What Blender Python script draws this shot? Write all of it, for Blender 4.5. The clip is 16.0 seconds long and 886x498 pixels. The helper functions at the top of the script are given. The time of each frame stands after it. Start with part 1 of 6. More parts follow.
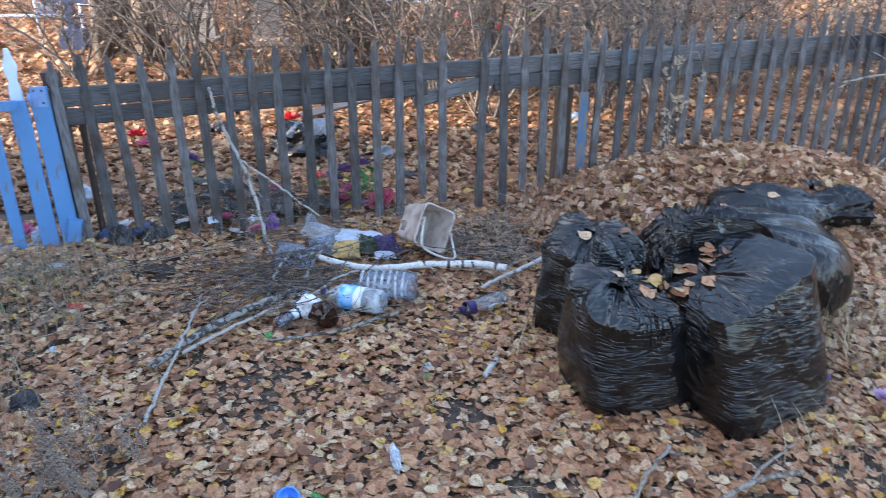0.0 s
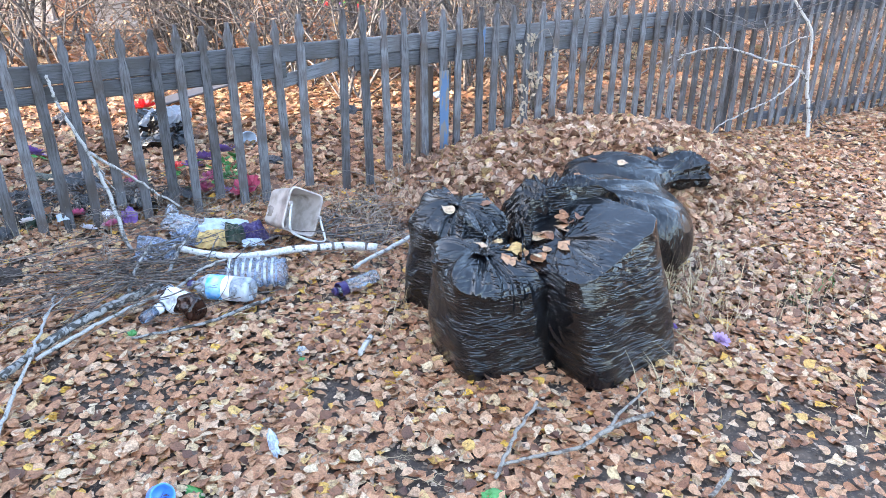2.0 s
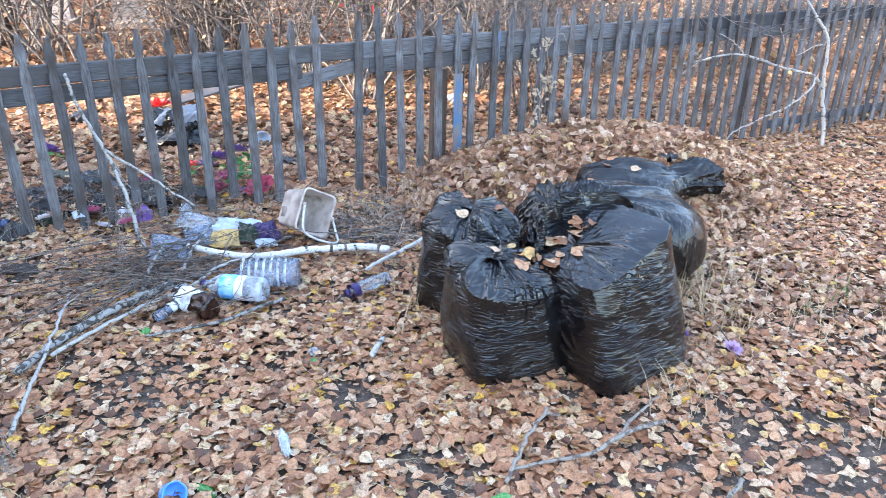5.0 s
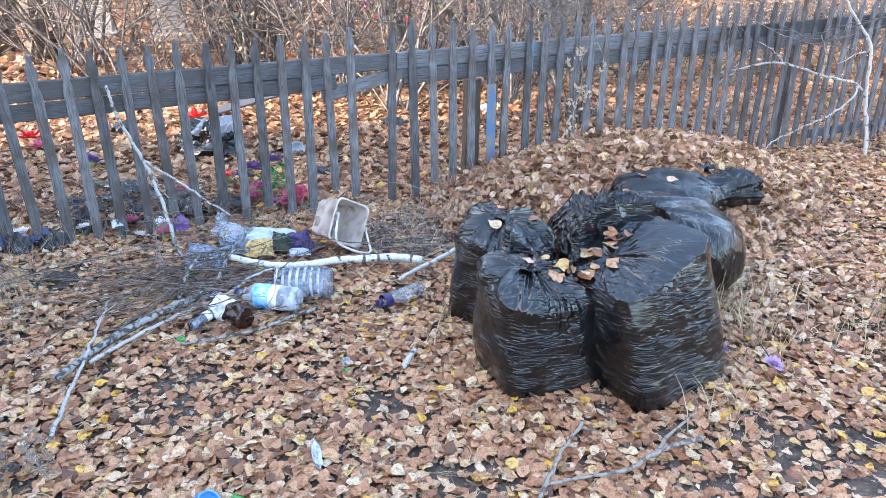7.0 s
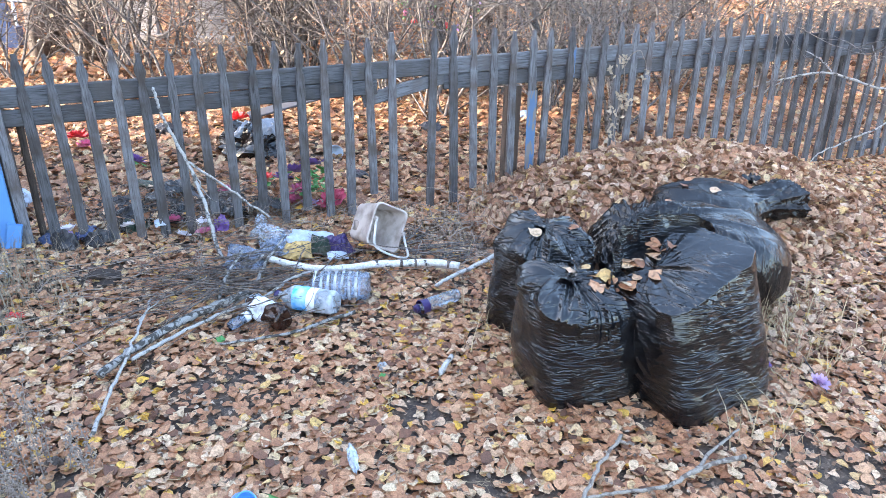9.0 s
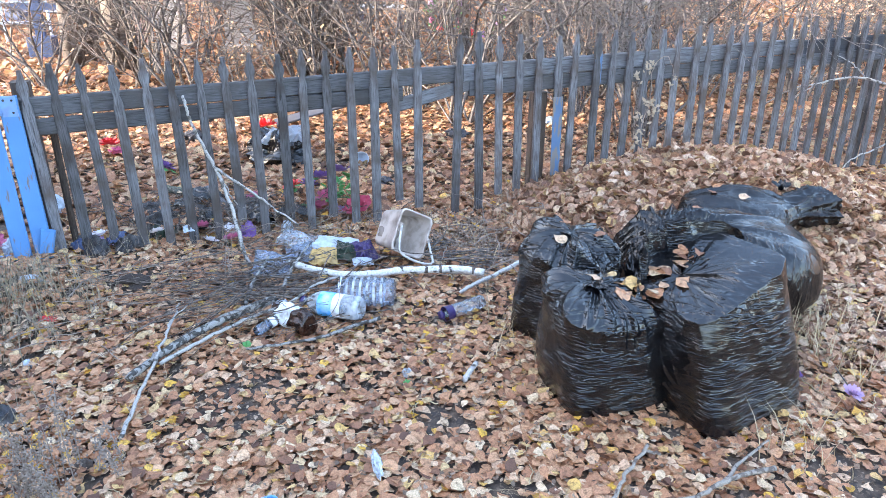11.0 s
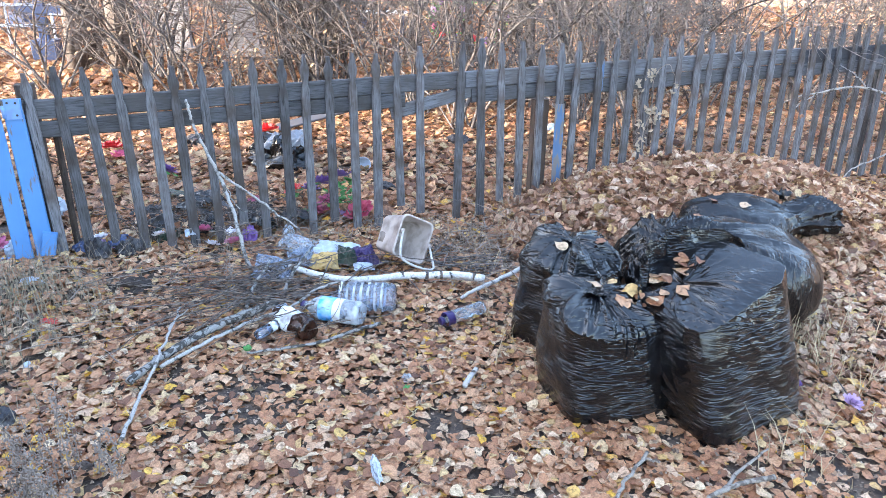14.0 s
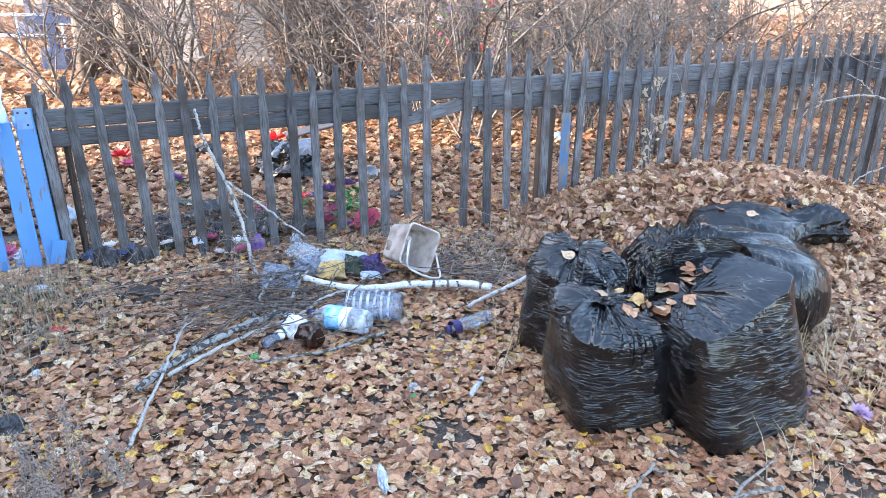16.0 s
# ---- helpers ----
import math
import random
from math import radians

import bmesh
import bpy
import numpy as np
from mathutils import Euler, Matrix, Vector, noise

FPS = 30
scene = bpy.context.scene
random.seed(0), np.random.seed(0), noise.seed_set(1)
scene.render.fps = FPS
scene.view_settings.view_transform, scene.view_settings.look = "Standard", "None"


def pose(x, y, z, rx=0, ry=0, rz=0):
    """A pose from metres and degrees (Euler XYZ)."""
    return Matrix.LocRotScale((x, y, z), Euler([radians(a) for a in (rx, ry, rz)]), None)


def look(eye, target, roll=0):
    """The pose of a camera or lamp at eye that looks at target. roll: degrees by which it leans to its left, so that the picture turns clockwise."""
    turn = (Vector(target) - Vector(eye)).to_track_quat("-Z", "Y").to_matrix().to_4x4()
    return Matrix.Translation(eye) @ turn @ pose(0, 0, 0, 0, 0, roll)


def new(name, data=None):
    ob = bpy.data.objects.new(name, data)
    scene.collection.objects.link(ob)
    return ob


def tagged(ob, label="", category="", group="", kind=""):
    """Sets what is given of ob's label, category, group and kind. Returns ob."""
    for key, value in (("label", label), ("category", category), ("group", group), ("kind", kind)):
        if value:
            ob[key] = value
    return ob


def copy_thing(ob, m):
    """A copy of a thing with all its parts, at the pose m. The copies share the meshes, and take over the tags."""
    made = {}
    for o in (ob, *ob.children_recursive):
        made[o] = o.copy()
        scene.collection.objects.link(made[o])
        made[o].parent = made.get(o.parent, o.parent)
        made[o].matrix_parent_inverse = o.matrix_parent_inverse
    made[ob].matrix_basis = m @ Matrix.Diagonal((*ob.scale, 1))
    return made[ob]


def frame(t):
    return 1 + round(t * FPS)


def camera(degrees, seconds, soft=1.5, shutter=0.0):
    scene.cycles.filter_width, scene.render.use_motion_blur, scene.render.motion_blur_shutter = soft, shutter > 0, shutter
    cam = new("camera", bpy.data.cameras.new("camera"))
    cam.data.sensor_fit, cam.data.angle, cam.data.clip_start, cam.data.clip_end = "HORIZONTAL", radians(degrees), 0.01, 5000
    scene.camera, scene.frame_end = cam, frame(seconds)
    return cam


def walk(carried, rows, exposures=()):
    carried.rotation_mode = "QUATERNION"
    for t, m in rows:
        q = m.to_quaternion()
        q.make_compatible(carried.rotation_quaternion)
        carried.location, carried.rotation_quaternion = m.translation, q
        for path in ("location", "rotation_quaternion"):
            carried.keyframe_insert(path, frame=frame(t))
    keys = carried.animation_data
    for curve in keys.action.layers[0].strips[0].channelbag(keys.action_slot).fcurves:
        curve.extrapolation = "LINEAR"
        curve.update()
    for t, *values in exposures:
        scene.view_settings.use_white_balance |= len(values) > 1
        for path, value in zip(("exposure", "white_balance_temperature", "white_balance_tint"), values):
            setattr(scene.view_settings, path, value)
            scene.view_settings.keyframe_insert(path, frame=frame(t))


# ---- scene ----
cam = camera(63.9, 16.0, soft=0.5, shutter=0.2)
PATH = [
    (0, (0.033, 0.1, 1.557), (0.014, 1.935, 0.762), 0.5),
    (0.5, (0.083, 0.08, 1.556), (0.321, 1.877, 0.712), 0.8),
    (1, (0.081, 0.056, 1.563), (0.401, 1.843, 0.724), 1.4),
    (1.5, (0.078, 0.054, 1.562), (0.388, 1.844, 0.726), 1.1),
    (2, (0.079, 0.054, 1.559), (0.395, 1.843, 0.723), 1.1),
    (2.5, (0.084, 0.052, 1.56), (0.403, 1.842, 0.727), 1.0),
    (3, (0.093, 0.049, 1.56), (0.426, 1.839, 0.732), 0.8),
    (3.5, (0.093, 0.043, 1.566), (0.451, 1.829, 0.741), 1.1),
    (4, (0.096, 0.036, 1.567), (0.462, 1.823, 0.747), 1.2),
    (4.5, (0.081, 0.041, 1.566), (0.44, 1.827, 0.742), 1.9),
    (5, (0.063, 0.054, 1.567), (0.354, 1.849, 0.735), 1.7),
    (5.2, (0.067, 0.06, 1.565), (0.314, 1.863, 0.733), 1.3),
    (7.5, (0.055, 0.071, 1.568), (0.257, 1.889, 0.759), 0.8),
    (8, (0.049, 0.072, 1.569), (0.244, 1.891, 0.76), 0.8),
    (8.5, (0.034, 0.076, 1.569), (0.207, 1.899, 0.766), 1.3),
    (9, (0.029, 0.086, 1.568), (0.145, 1.916, 0.769), 1.1),
    (9.5, (0.021, 0.087, 1.567), (0.089, 1.923, 0.777), 1.0),
    (9.7, (0.024, 0.083, 1.566), (0.075, 1.922, 0.78), 0.6),
    (12, (0.03, 0.09, 1.57), (0.076, 1.93, 0.789), 0.4),
    (12.5, (0.029, 0.084, 1.569), (0.083, 1.927, 0.793), 0.4),
    (13, (0.022, 0.088, 1.572), (0.084, 1.931, 0.799), 0.7),
    (13.5, (0.022, 0.08, 1.573), (0.078, 1.925, 0.802), 0.9),
    (14, (0.028, 0.082, 1.572), (0.072, 1.927, 0.803), 0.9),
    (14.5, (0.035, 0.084, 1.573), (0.068, 1.931, 0.806), 0.8),
    (15, (0.033, 0.086, 1.576), (0.064, 1.934, 0.812), 0.6),
    (15.5, (0.031, 0.08, 1.577), (0.065, 1.931, 0.821), 0.7),
    (16, (0.028, 0.078, 1.58), (0.053, 1.932, 0.83), 0.7),
]

walk(cam, [(t, look(eye, target, roll)) for t, eye, target, roll in PATH],
     [(0.0, 2.85, 6750, 11), (0.6, 3.42, 6750, 11), (1.5, 3.64, 6750, 11), (4.5, 3.63, 6750, 11), (16.0, 3.54, 6750, 11)])

# ---- world and sun ----
SUN_EL, SUN_AZ = radians(22), math.atan2(-1.0, -0.25)
world = bpy.data.worlds.new("world")
scene.world = world
world.use_nodes = True
wn = world.node_tree
sky = wn.nodes.new("ShaderNodeTexSky")
sky.sky_type, sky.sun_disc = "NISHITA", False
sky.sun_elevation, sky.sun_rotation = SUN_EL, SUN_AZ
sky.air_density, sky.dust_density = 1.0, 1.5
wn.links.new(sky.outputs[0], wn.nodes["Background"].inputs[0])
wn.nodes["Background"].inputs[1].default_value = 0.15
sun = new("sun", bpy.data.lights.new("sun", "SUN"))
sun.data.energy, sun.data.angle, sun.data.color = 1.9, radians(0.53), (1.0, 0.89, 0.76)
sun_at = Vector((math.sin(SUN_AZ) * math.cos(SUN_EL), math.cos(SUN_AZ) * math.cos(SUN_EL), math.sin(SUN_EL)))
sun.matrix_world = look(sun_at * 40, (0, 0, 0))

# ---- small tools ----
rng = np.random.default_rng(7)
rnd = random.Random(11)
FENCE_A, FENCE_D = Vector((-2.0, 3.7, 0)), Vector((5, 1.6, 0)).normalized()
FENCE_TURN = math.degrees(math.atan2(1.6, 5))
FENCE_N = Vector((FENCE_D.y, -FENCE_D.x, 0))  # towards the path


def on_fence(s, off=0.0, z=0.0):
    return FENCE_A + FENCE_D * s + FENCE_N * off + Vector((0, 0, z))


def vnoise(x, y, k=1.0, seed=0.0):
    return noise.noise(Vector((x * k, y * k, seed)))


def ground_z(x, y):
    """Height of the soil."""
    verge = 0.07 * math.exp(-((x + 2.0) / 0.55) ** 2 - ((y - 3.25) / 0.45) ** 2)
    back = 0.0 if y < 9 else 0.006 * (y - 9)
    return 0.022 * vnoise(x, y, 0.9, 3.1) + 0.012 * vnoise(x, y, 3.1, 7.7) + verge + back - 0.02


def pile_z(x, y):
    """Height of the raked leaves over the soil."""
    p = Vector((x - 1.78, y - 4.36, 0))
    a, b = p.dot(FENCE_D), p.dot(FENCE_N)
    r = (a / 1.42) ** 2 + (b / 0.98) ** 2
    if r >= 1:
        return 0.0
    return 0.35 * (1 - r) ** 0.85 * (1 + 0.16 * vnoise(x, y, 2.3, 5.0))


def top_z(x, y):
    return ground_z(x, y) + pile_z(x, y)


class Shape:
    """Collects vertices and faces for one mesh."""

    def __init__(self):
        self.v, self.f, self.n = [], [], 0

    def add(self, verts, faces):
        o = len(self.v)
        self.v.extend(tuple(p) for p in verts)
        self.f.extend(tuple(o + i for i in face) for face in faces)

    def tube(self, pts, radii, sides=6, cap=True):
        pts = [Vector(p) for p in pts]
        rings, last = [], None
        for i, p in enumerate(pts):
            d = (pts[min(i + 1, len(pts) - 1)] - pts[max(i - 1, 0)])
            d = d.normalized() if d.length > 1e-9 else Vector((0, 0, 1))
            if last is None:
                last = d.orthogonal().normalized()
            u = (last - d * last.dot(d))
            u = u.normalized() if u.length > 1e-6 else d.orthogonal().normalized()
            last, w = u, d.cross(u)
            r = radii[i] if hasattr(radii, "__len__") else radii
            rings.append([p + (u * math.cos(a) + w * math.sin(a)) * r for a in (2 * math.pi * k / sides for k in range(sides))])
        verts = [q for ring in rings for q in ring]
        faces = [(i * sides + k, i * sides + (k + 1) % sides, (i + 1) * sides + (k + 1) % sides, (i + 1) * sides + k)
                 for i in range(len(pts) - 1) for k in range(sides)]
        if cap:
            faces += [tuple(range(sides))[::-1], tuple((len(pts) - 1) * sides + k for k in range(sides))]
        self.add(verts, faces)
        return self

    def box(self, size, m=None, bevel=0.0):
        x, y, z = (s / 2 for s in size)
        b = min(bevel, x * 0.9, y * 0.9)
        ring = [(x - b, -y), (x, -y + b), (x, y - b), (x - b, y), (-x + b, y), (-x, y - b), (-x, -y + b), (-x + b, -y)] if b else \
               [(x, -y), (x, y), (-x, y), (-x, -y)]
        n = len(ring)
        verts = [Vector((p, q, h)) for h in (-z, z) for p, q in ring]
        faces = [(k, (k + 1) % n, n + (k + 1) % n, n + k) for k in range(n)] + [tuple(range(n))[::-1], tuple(range(n, 2 * n))]
        self.add([m @ p for p in verts] if m else verts, faces)
        return self

    def lathe(self, prof, sides=20, m=None, wobble=0.0, seed=0.0):
        """prof: radius and height, from below."""
        verts = []
        for r, h in prof:
            for k in range(sides):
                a = 2 * math.pi * k / sides
                q = r * (1 + wobble * noise.noise(Vector((math.cos(a) * 1.7, math.sin(a) * 1.7, h * 22 + seed))))
                p = Vector((q * math.cos(a), q * math.sin(a), h))
                verts.append(m @ p if m else p)
        faces = [(i * sides + k, i * sides + (k + 1) % sides, (i + 1) * sides + (k + 1) % sides, (i + 1) * sides + k)
                 for i in range(len(prof) - 1) for k in range(sides)]
        self.add(verts, faces)
        return self

    def mesh(self, name, mat, smooth=True):
        me = bpy.data.meshes.new(name)
        me.from_pydata(self.v, [], self.f)
        me.materials.append(mat)
        if smooth:
            me.polygons.foreach_set("use_smooth", [True] * len(me.polygons))
        me.update()
        return me


def part(name, shape, mat, parent, label="", m=None, smooth=True):
    ob = new(name, shape.mesh(name, mat, smooth) if isinstance(shape, Shape) else shape)
    ob.parent = parent
    if m is not None:
        ob.matrix_basis = m
    return tagged(ob, label)


def thing(name, label, category, m=None, group="", kind="", shape=None, mat=None, smooth=True):
    ob = new(name, shape.mesh(name, mat, smooth) if shape else None)
    if m is not None:
        ob.matrix_basis = m
    return tagged(ob, label, category, group, kind)


# ---- materials ----
def material(name, rough=0.7, color=(0.5, 0.5, 0.5), **inputs):
    m = bpy.data.materials.new(name)
    m.use_nodes = True
    b = m.node_tree.nodes["Principled BSDF"]
    b.inputs["Base Color"].default_value = (*color, 1)
    b.inputs["Roughness"].default_value = rough
    for k, v in inputs.items():
        b.inputs[k.replace("_", " ")].default_value = v
    return m, m.node_tree, b


def node(t, kind, **props):
    n = t.nodes.new("ShaderNode" + kind)
    for k, v in props.items():
        if k in n.inputs:
            n.inputs[k].default_value = v
        else:
            n.inputs[k.replace("_", " ")].default_value = v
    return n


def ramp(t, fac, stops, blend="LINEAR"):
    n = t.nodes.new("ShaderNodeValToRGB")
    n.color_ramp.interpolation = blend
    e = n.color_ramp.elements
    while len(e) < len(stops):
        e.new(0.5)
    for el, (p, c) in zip(e, stops):
        el.position, el.color = p, (*c, 1)
    t.links.new(fac, n.inputs[0])
    return n.outputs[0]


def grain(t, scale, where="Object", stretch=(1, 1, 1), detail=4.0, distort=0.0):
    """A noise in the thing's own metres."""
    co = t.nodes.new("ShaderNodeTexCoord")
    mp = t.nodes.new("ShaderNodeMapping")
    mp.inputs["Scale"].default_value = stretch
    t.links.new(co.outputs[where], mp.inputs["Vector"])
    n = node(t, "TexNoise", Scale=scale, Detail=detail, Distortion=distort)
    t.links.new(mp.outputs[0], n.inputs["Vector"])
    return n.outputs["Fac"]


def mix(t, fac, a, b, blend="MIX"):
    n = t.nodes.new("ShaderNodeMix")
    n.data_type, n.blend_type = "RGBA", blend
    for sock, v in ((n.inputs[0], fac), (n.inputs[6], a), (n.inputs[7], b)):
        if isinstance(v, (int, float)):
            sock.default_value = v
        elif isinstance(v, tuple):
            sock.default_value = (*v, 1)
        else:
            t.links.new(v, sock)
    return n.outputs[2]


def bump(t, b, height, strength=0.5, dist=0.01):
    n = node(t, "Bump", Strength=strength, Distance=dist)
    t.links.new(height, n.inputs["Height"])
    t.links.new(n.outputs[0], b.inputs["Normal"])
    return n


def leaf_material(name, stops, glow=0.22, rough=0.62):
    m, t, b = material(name, rough)
    geo = t.nodes.new("ShaderNodeNewGeometry")
    c = ramp(t, geo.outputs["Random Per Island"], stops)
    c = mix(t, ramp(t, grain(t, 9, detail=2), [(0.38, (0, 0, 0)), (0.62, (1, 1, 1))]), c, mix(t, 0.26, c, (0.62, 0.47, 0.36), "MULTIPLY"))
    c = mix(t, ramp(t, grain(t, 70, detail=5), [(0.48, (0, 0, 0)), (0.7, (0.75, 0.75, 0.75))]), c, (0.12, 0.06, 0.03))
    c = mix(t, 1.0, c, ramp(t, grain(t, 210, detail=3), [(0.36, (0.78, 0.75, 0.72)), (0.62, (1.14, 1.14, 1.14))]), "MULTIPLY")
    t.links.new(c, b.inputs["Base Color"])
    bump(t, b, grain(t, 240, detail=3), 0.35, 0.003)
    tr = t.nodes.new("ShaderNodeBsdfTranslucent")
    t.links.new(c, tr.inputs[0])
    ms = node(t, "MixShader", Fac=glow)
    out = t.nodes["Material Output"]
    t.links.new(b.outputs[0], ms.inputs[1])
    t.links.new(tr.outputs[0], ms.inputs[2])
    t.links.new(ms.outputs[0], out.inputs[0])
    return m


LEAF = leaf_material("fallen_leaf", [
    (0.0, (0.100, 0.045, 0.030)), (0.06, (0.233, 0.102, 0.057)), (0.20, (0.434, 0.200, 0.102)), (0.50, (0.535, 0.275, 0.146)),
    (0.66, (0.595, 0.348, 0.198)), (0.78, (0.666, 0.453, 0.299)), (0.87, (0.685, 0.526, 0.347)), (0.93, (0.645, 0.432, 0.192)), (1.0, (0.726, 0.410, 0.048))])
DRY_LEAF = leaf_material("raked_dry_leaf", [
    (0.0, (0.114, 0.053, 0.033)), (0.15, (0.270, 0.134, 0.079)), (0.4, (0.437, 0.241, 0.145)), (0.62, (0.520, 0.332, 0.218)),
    (0.85, (0.624, 0.471, 0.348)), (1.0, (0.572, 0.395, 0.168))])
WOOD_LEAF = leaf_material("birch_wood_leaf", [
    (0.0, (0.115, 0.055, 0.035)), (0.2, (0.300, 0.141, 0.076)), (0.5, (0.442, 0.231, 0.128)), (0.8, (0.512, 0.332, 0.209)), (1.0, (0.548, 0.423, 0.233))], 0.3)


def soil_material():
    m, t, b = material("leaf_soil", 0.92)
    n1, n2, n3 = grain(t, 1.3, detail=6), grain(t, 19, detail=8), grain(t, 90, detail=4)
    c = ramp(t, n1, [(0.3, (0.030, 0.023, 0.020)), (0.7, (0.062, 0.046, 0.038))])
    c = mix(t, ramp(t, n2, [(0.42, (0, 0, 0)), (0.6, (1, 1, 1))]), c, (0.09, 0.062, 0.045))
    c = mix(t, ramp(t, n3, [(0.55, (0, 0, 0)), (0.68, (0.7, 0.7, 0.7))]), c, (0.20, 0.145, 0.10))
    # far off, where single leaves are no longer built, the litter itself
    co = t.nodes.new("ShaderNodeTexCoord")
    vo = node(t, "TexVoronoi", Scale=11.0)
    t.links.new(co.outputs["Object"], vo.inputs["Vector"])
    hue = t.nodes.new("ShaderNodeSeparateColor")
    t.links.new(vo.outputs["Color"], hue.inputs[0])
    litter = ramp(t, hue.outputs[0], [(0.0, (0.14, 0.07, 0.035)), (0.4, (0.42, 0.19, 0.09)), (0.8, (0.54, 0.30, 0.16)), (1.0, (0.58, 0.42, 0.24))])
    sep = t.nodes.new("ShaderNodeSeparateXYZ")
    t.links.new(co.outputs["Object"], sep.inputs[0])
    far = node(t, "MapRange", From_Min=8.5, From_Max=12.0)
    t.links.new(sep.outputs[1], far.inputs[0])
    t.links.new(mix(t, far.outputs[0], c, litter), b.inputs["Base Color"])
    bump(t, b, n2, 0.8, 0.02)
    return m


def wood_material(name, light, dark, worn, streak=1.0, rough=0.85):
    """Weathered boards; the grain runs along the board's own z."""
    m, t, b = material(name, rough)
    info = t.nodes.new("ShaderNodeObjectInfo")
    add = t.nodes.new("ShaderNodeVectorMath")
    co = t.nodes.new("ShaderNodeTexCoord")
    mul = node(t, "Math")
    mul.operation, mul.inputs[1].default_value = "MULTIPLY", 37.0
    t.links.new(info.outputs["Random"], mul.inputs[0])
    t.links.new(co.outputs["Object"], add.inputs[0])
    t.links.new(mul.outputs[0], add.inputs[1])
    mp = t.nodes.new("ShaderNodeMapping")
    mp.inputs["Scale"].default_value = (1, 1, 0.075)
    t.links.new(add.outputs[0], mp.inputs[0])
    fine = node(t, "TexNoise", Scale=150.0, Detail=7.0, Distortion=0.7)
    broad = node(t, "TexNoise", Scale=7.0, Detail=5.0)
    t.links.new(mp.outputs[0], fine.inputs["Vector"])
    t.links.new(add.outputs[0], broad.inputs["Vector"])
    mid = tuple(0.45 * p + 0.55 * q for p, q in zip(dark, light))
    c = ramp(t, fine.outputs["Fac"], [(0.30, dark), (0.41, mid), (0.54, light), (0.72, tuple(min(1, x * 1.3) for x in light))])
    c = mix(t, ramp(t, broad.outputs["Fac"], [(0.42, (0, 0, 0)), (0.66, (0.9, 0.9, 0.9))]), c, worn)
    tone = ramp(t, info.outputs["Random"], [(0.0, (0.50, 0.49, 0.49)), (0.5, (0.84, 0.83, 0.83)), (1.0, (1.12, 1.11, 1.12))])
    t.links.new(mix(t, 1.0, c, tone, "MULTIPLY"), b.inputs["Base Color"])
    bump(t, b, fine.outputs["Fac"], 0.75 * streak, 0.004)
    return m


def paint_material(name, color, under=(0.16, 0.14, 0.13), chips=0.62, rough=0.55):
    m, t, b = material(name, rough)
    n = grain(t, 26, stretch=(1, 1, 0.25), detail=8)
    tone = mix(t, grain(t, 5, detail=3), color, tuple(min(1, x * 1.35 + 0.02) for x in color))
    t.links.new(mix(t, ramp(t, n, [(chips, (0, 0, 0)), (chips + 0.05, (1, 1, 1))]), tone, under), b.inputs["Base Color"])
    bump(t, b, n, 0.4, 0.003)
    return m


def bark_material(name, base, band, amount=0.6, scale=30.0, stretch=(1, 1, 1), rough=0.8):
    m, t, b = material(name, rough)
    n = grain(t, scale, stretch=stretch, detail=6, distort=0.6)
    fine = grain(t, scale * 7, detail=4)
    c = mix(t, ramp(t, n, [(amount, (0, 0, 0)), (amount + 0.07, (1, 1, 1))]), base, band)
    c = mix(t, ramp(t, fine, [(0.4, (0.72, 0.7, 0.68)), (0.65, (1.1, 1.08, 1.05))]), c, c)
    shade = mix(t, 1.0, c, ramp(t, fine, [(0.35, (0.68, 0.66, 0.64)), (0.65, (1, 1, 1))]), "MULTIPLY")
    t.links.new(shade, b.inputs["Base Color"])
    bump(t, b, n, 0.5, 0.004)
    return m


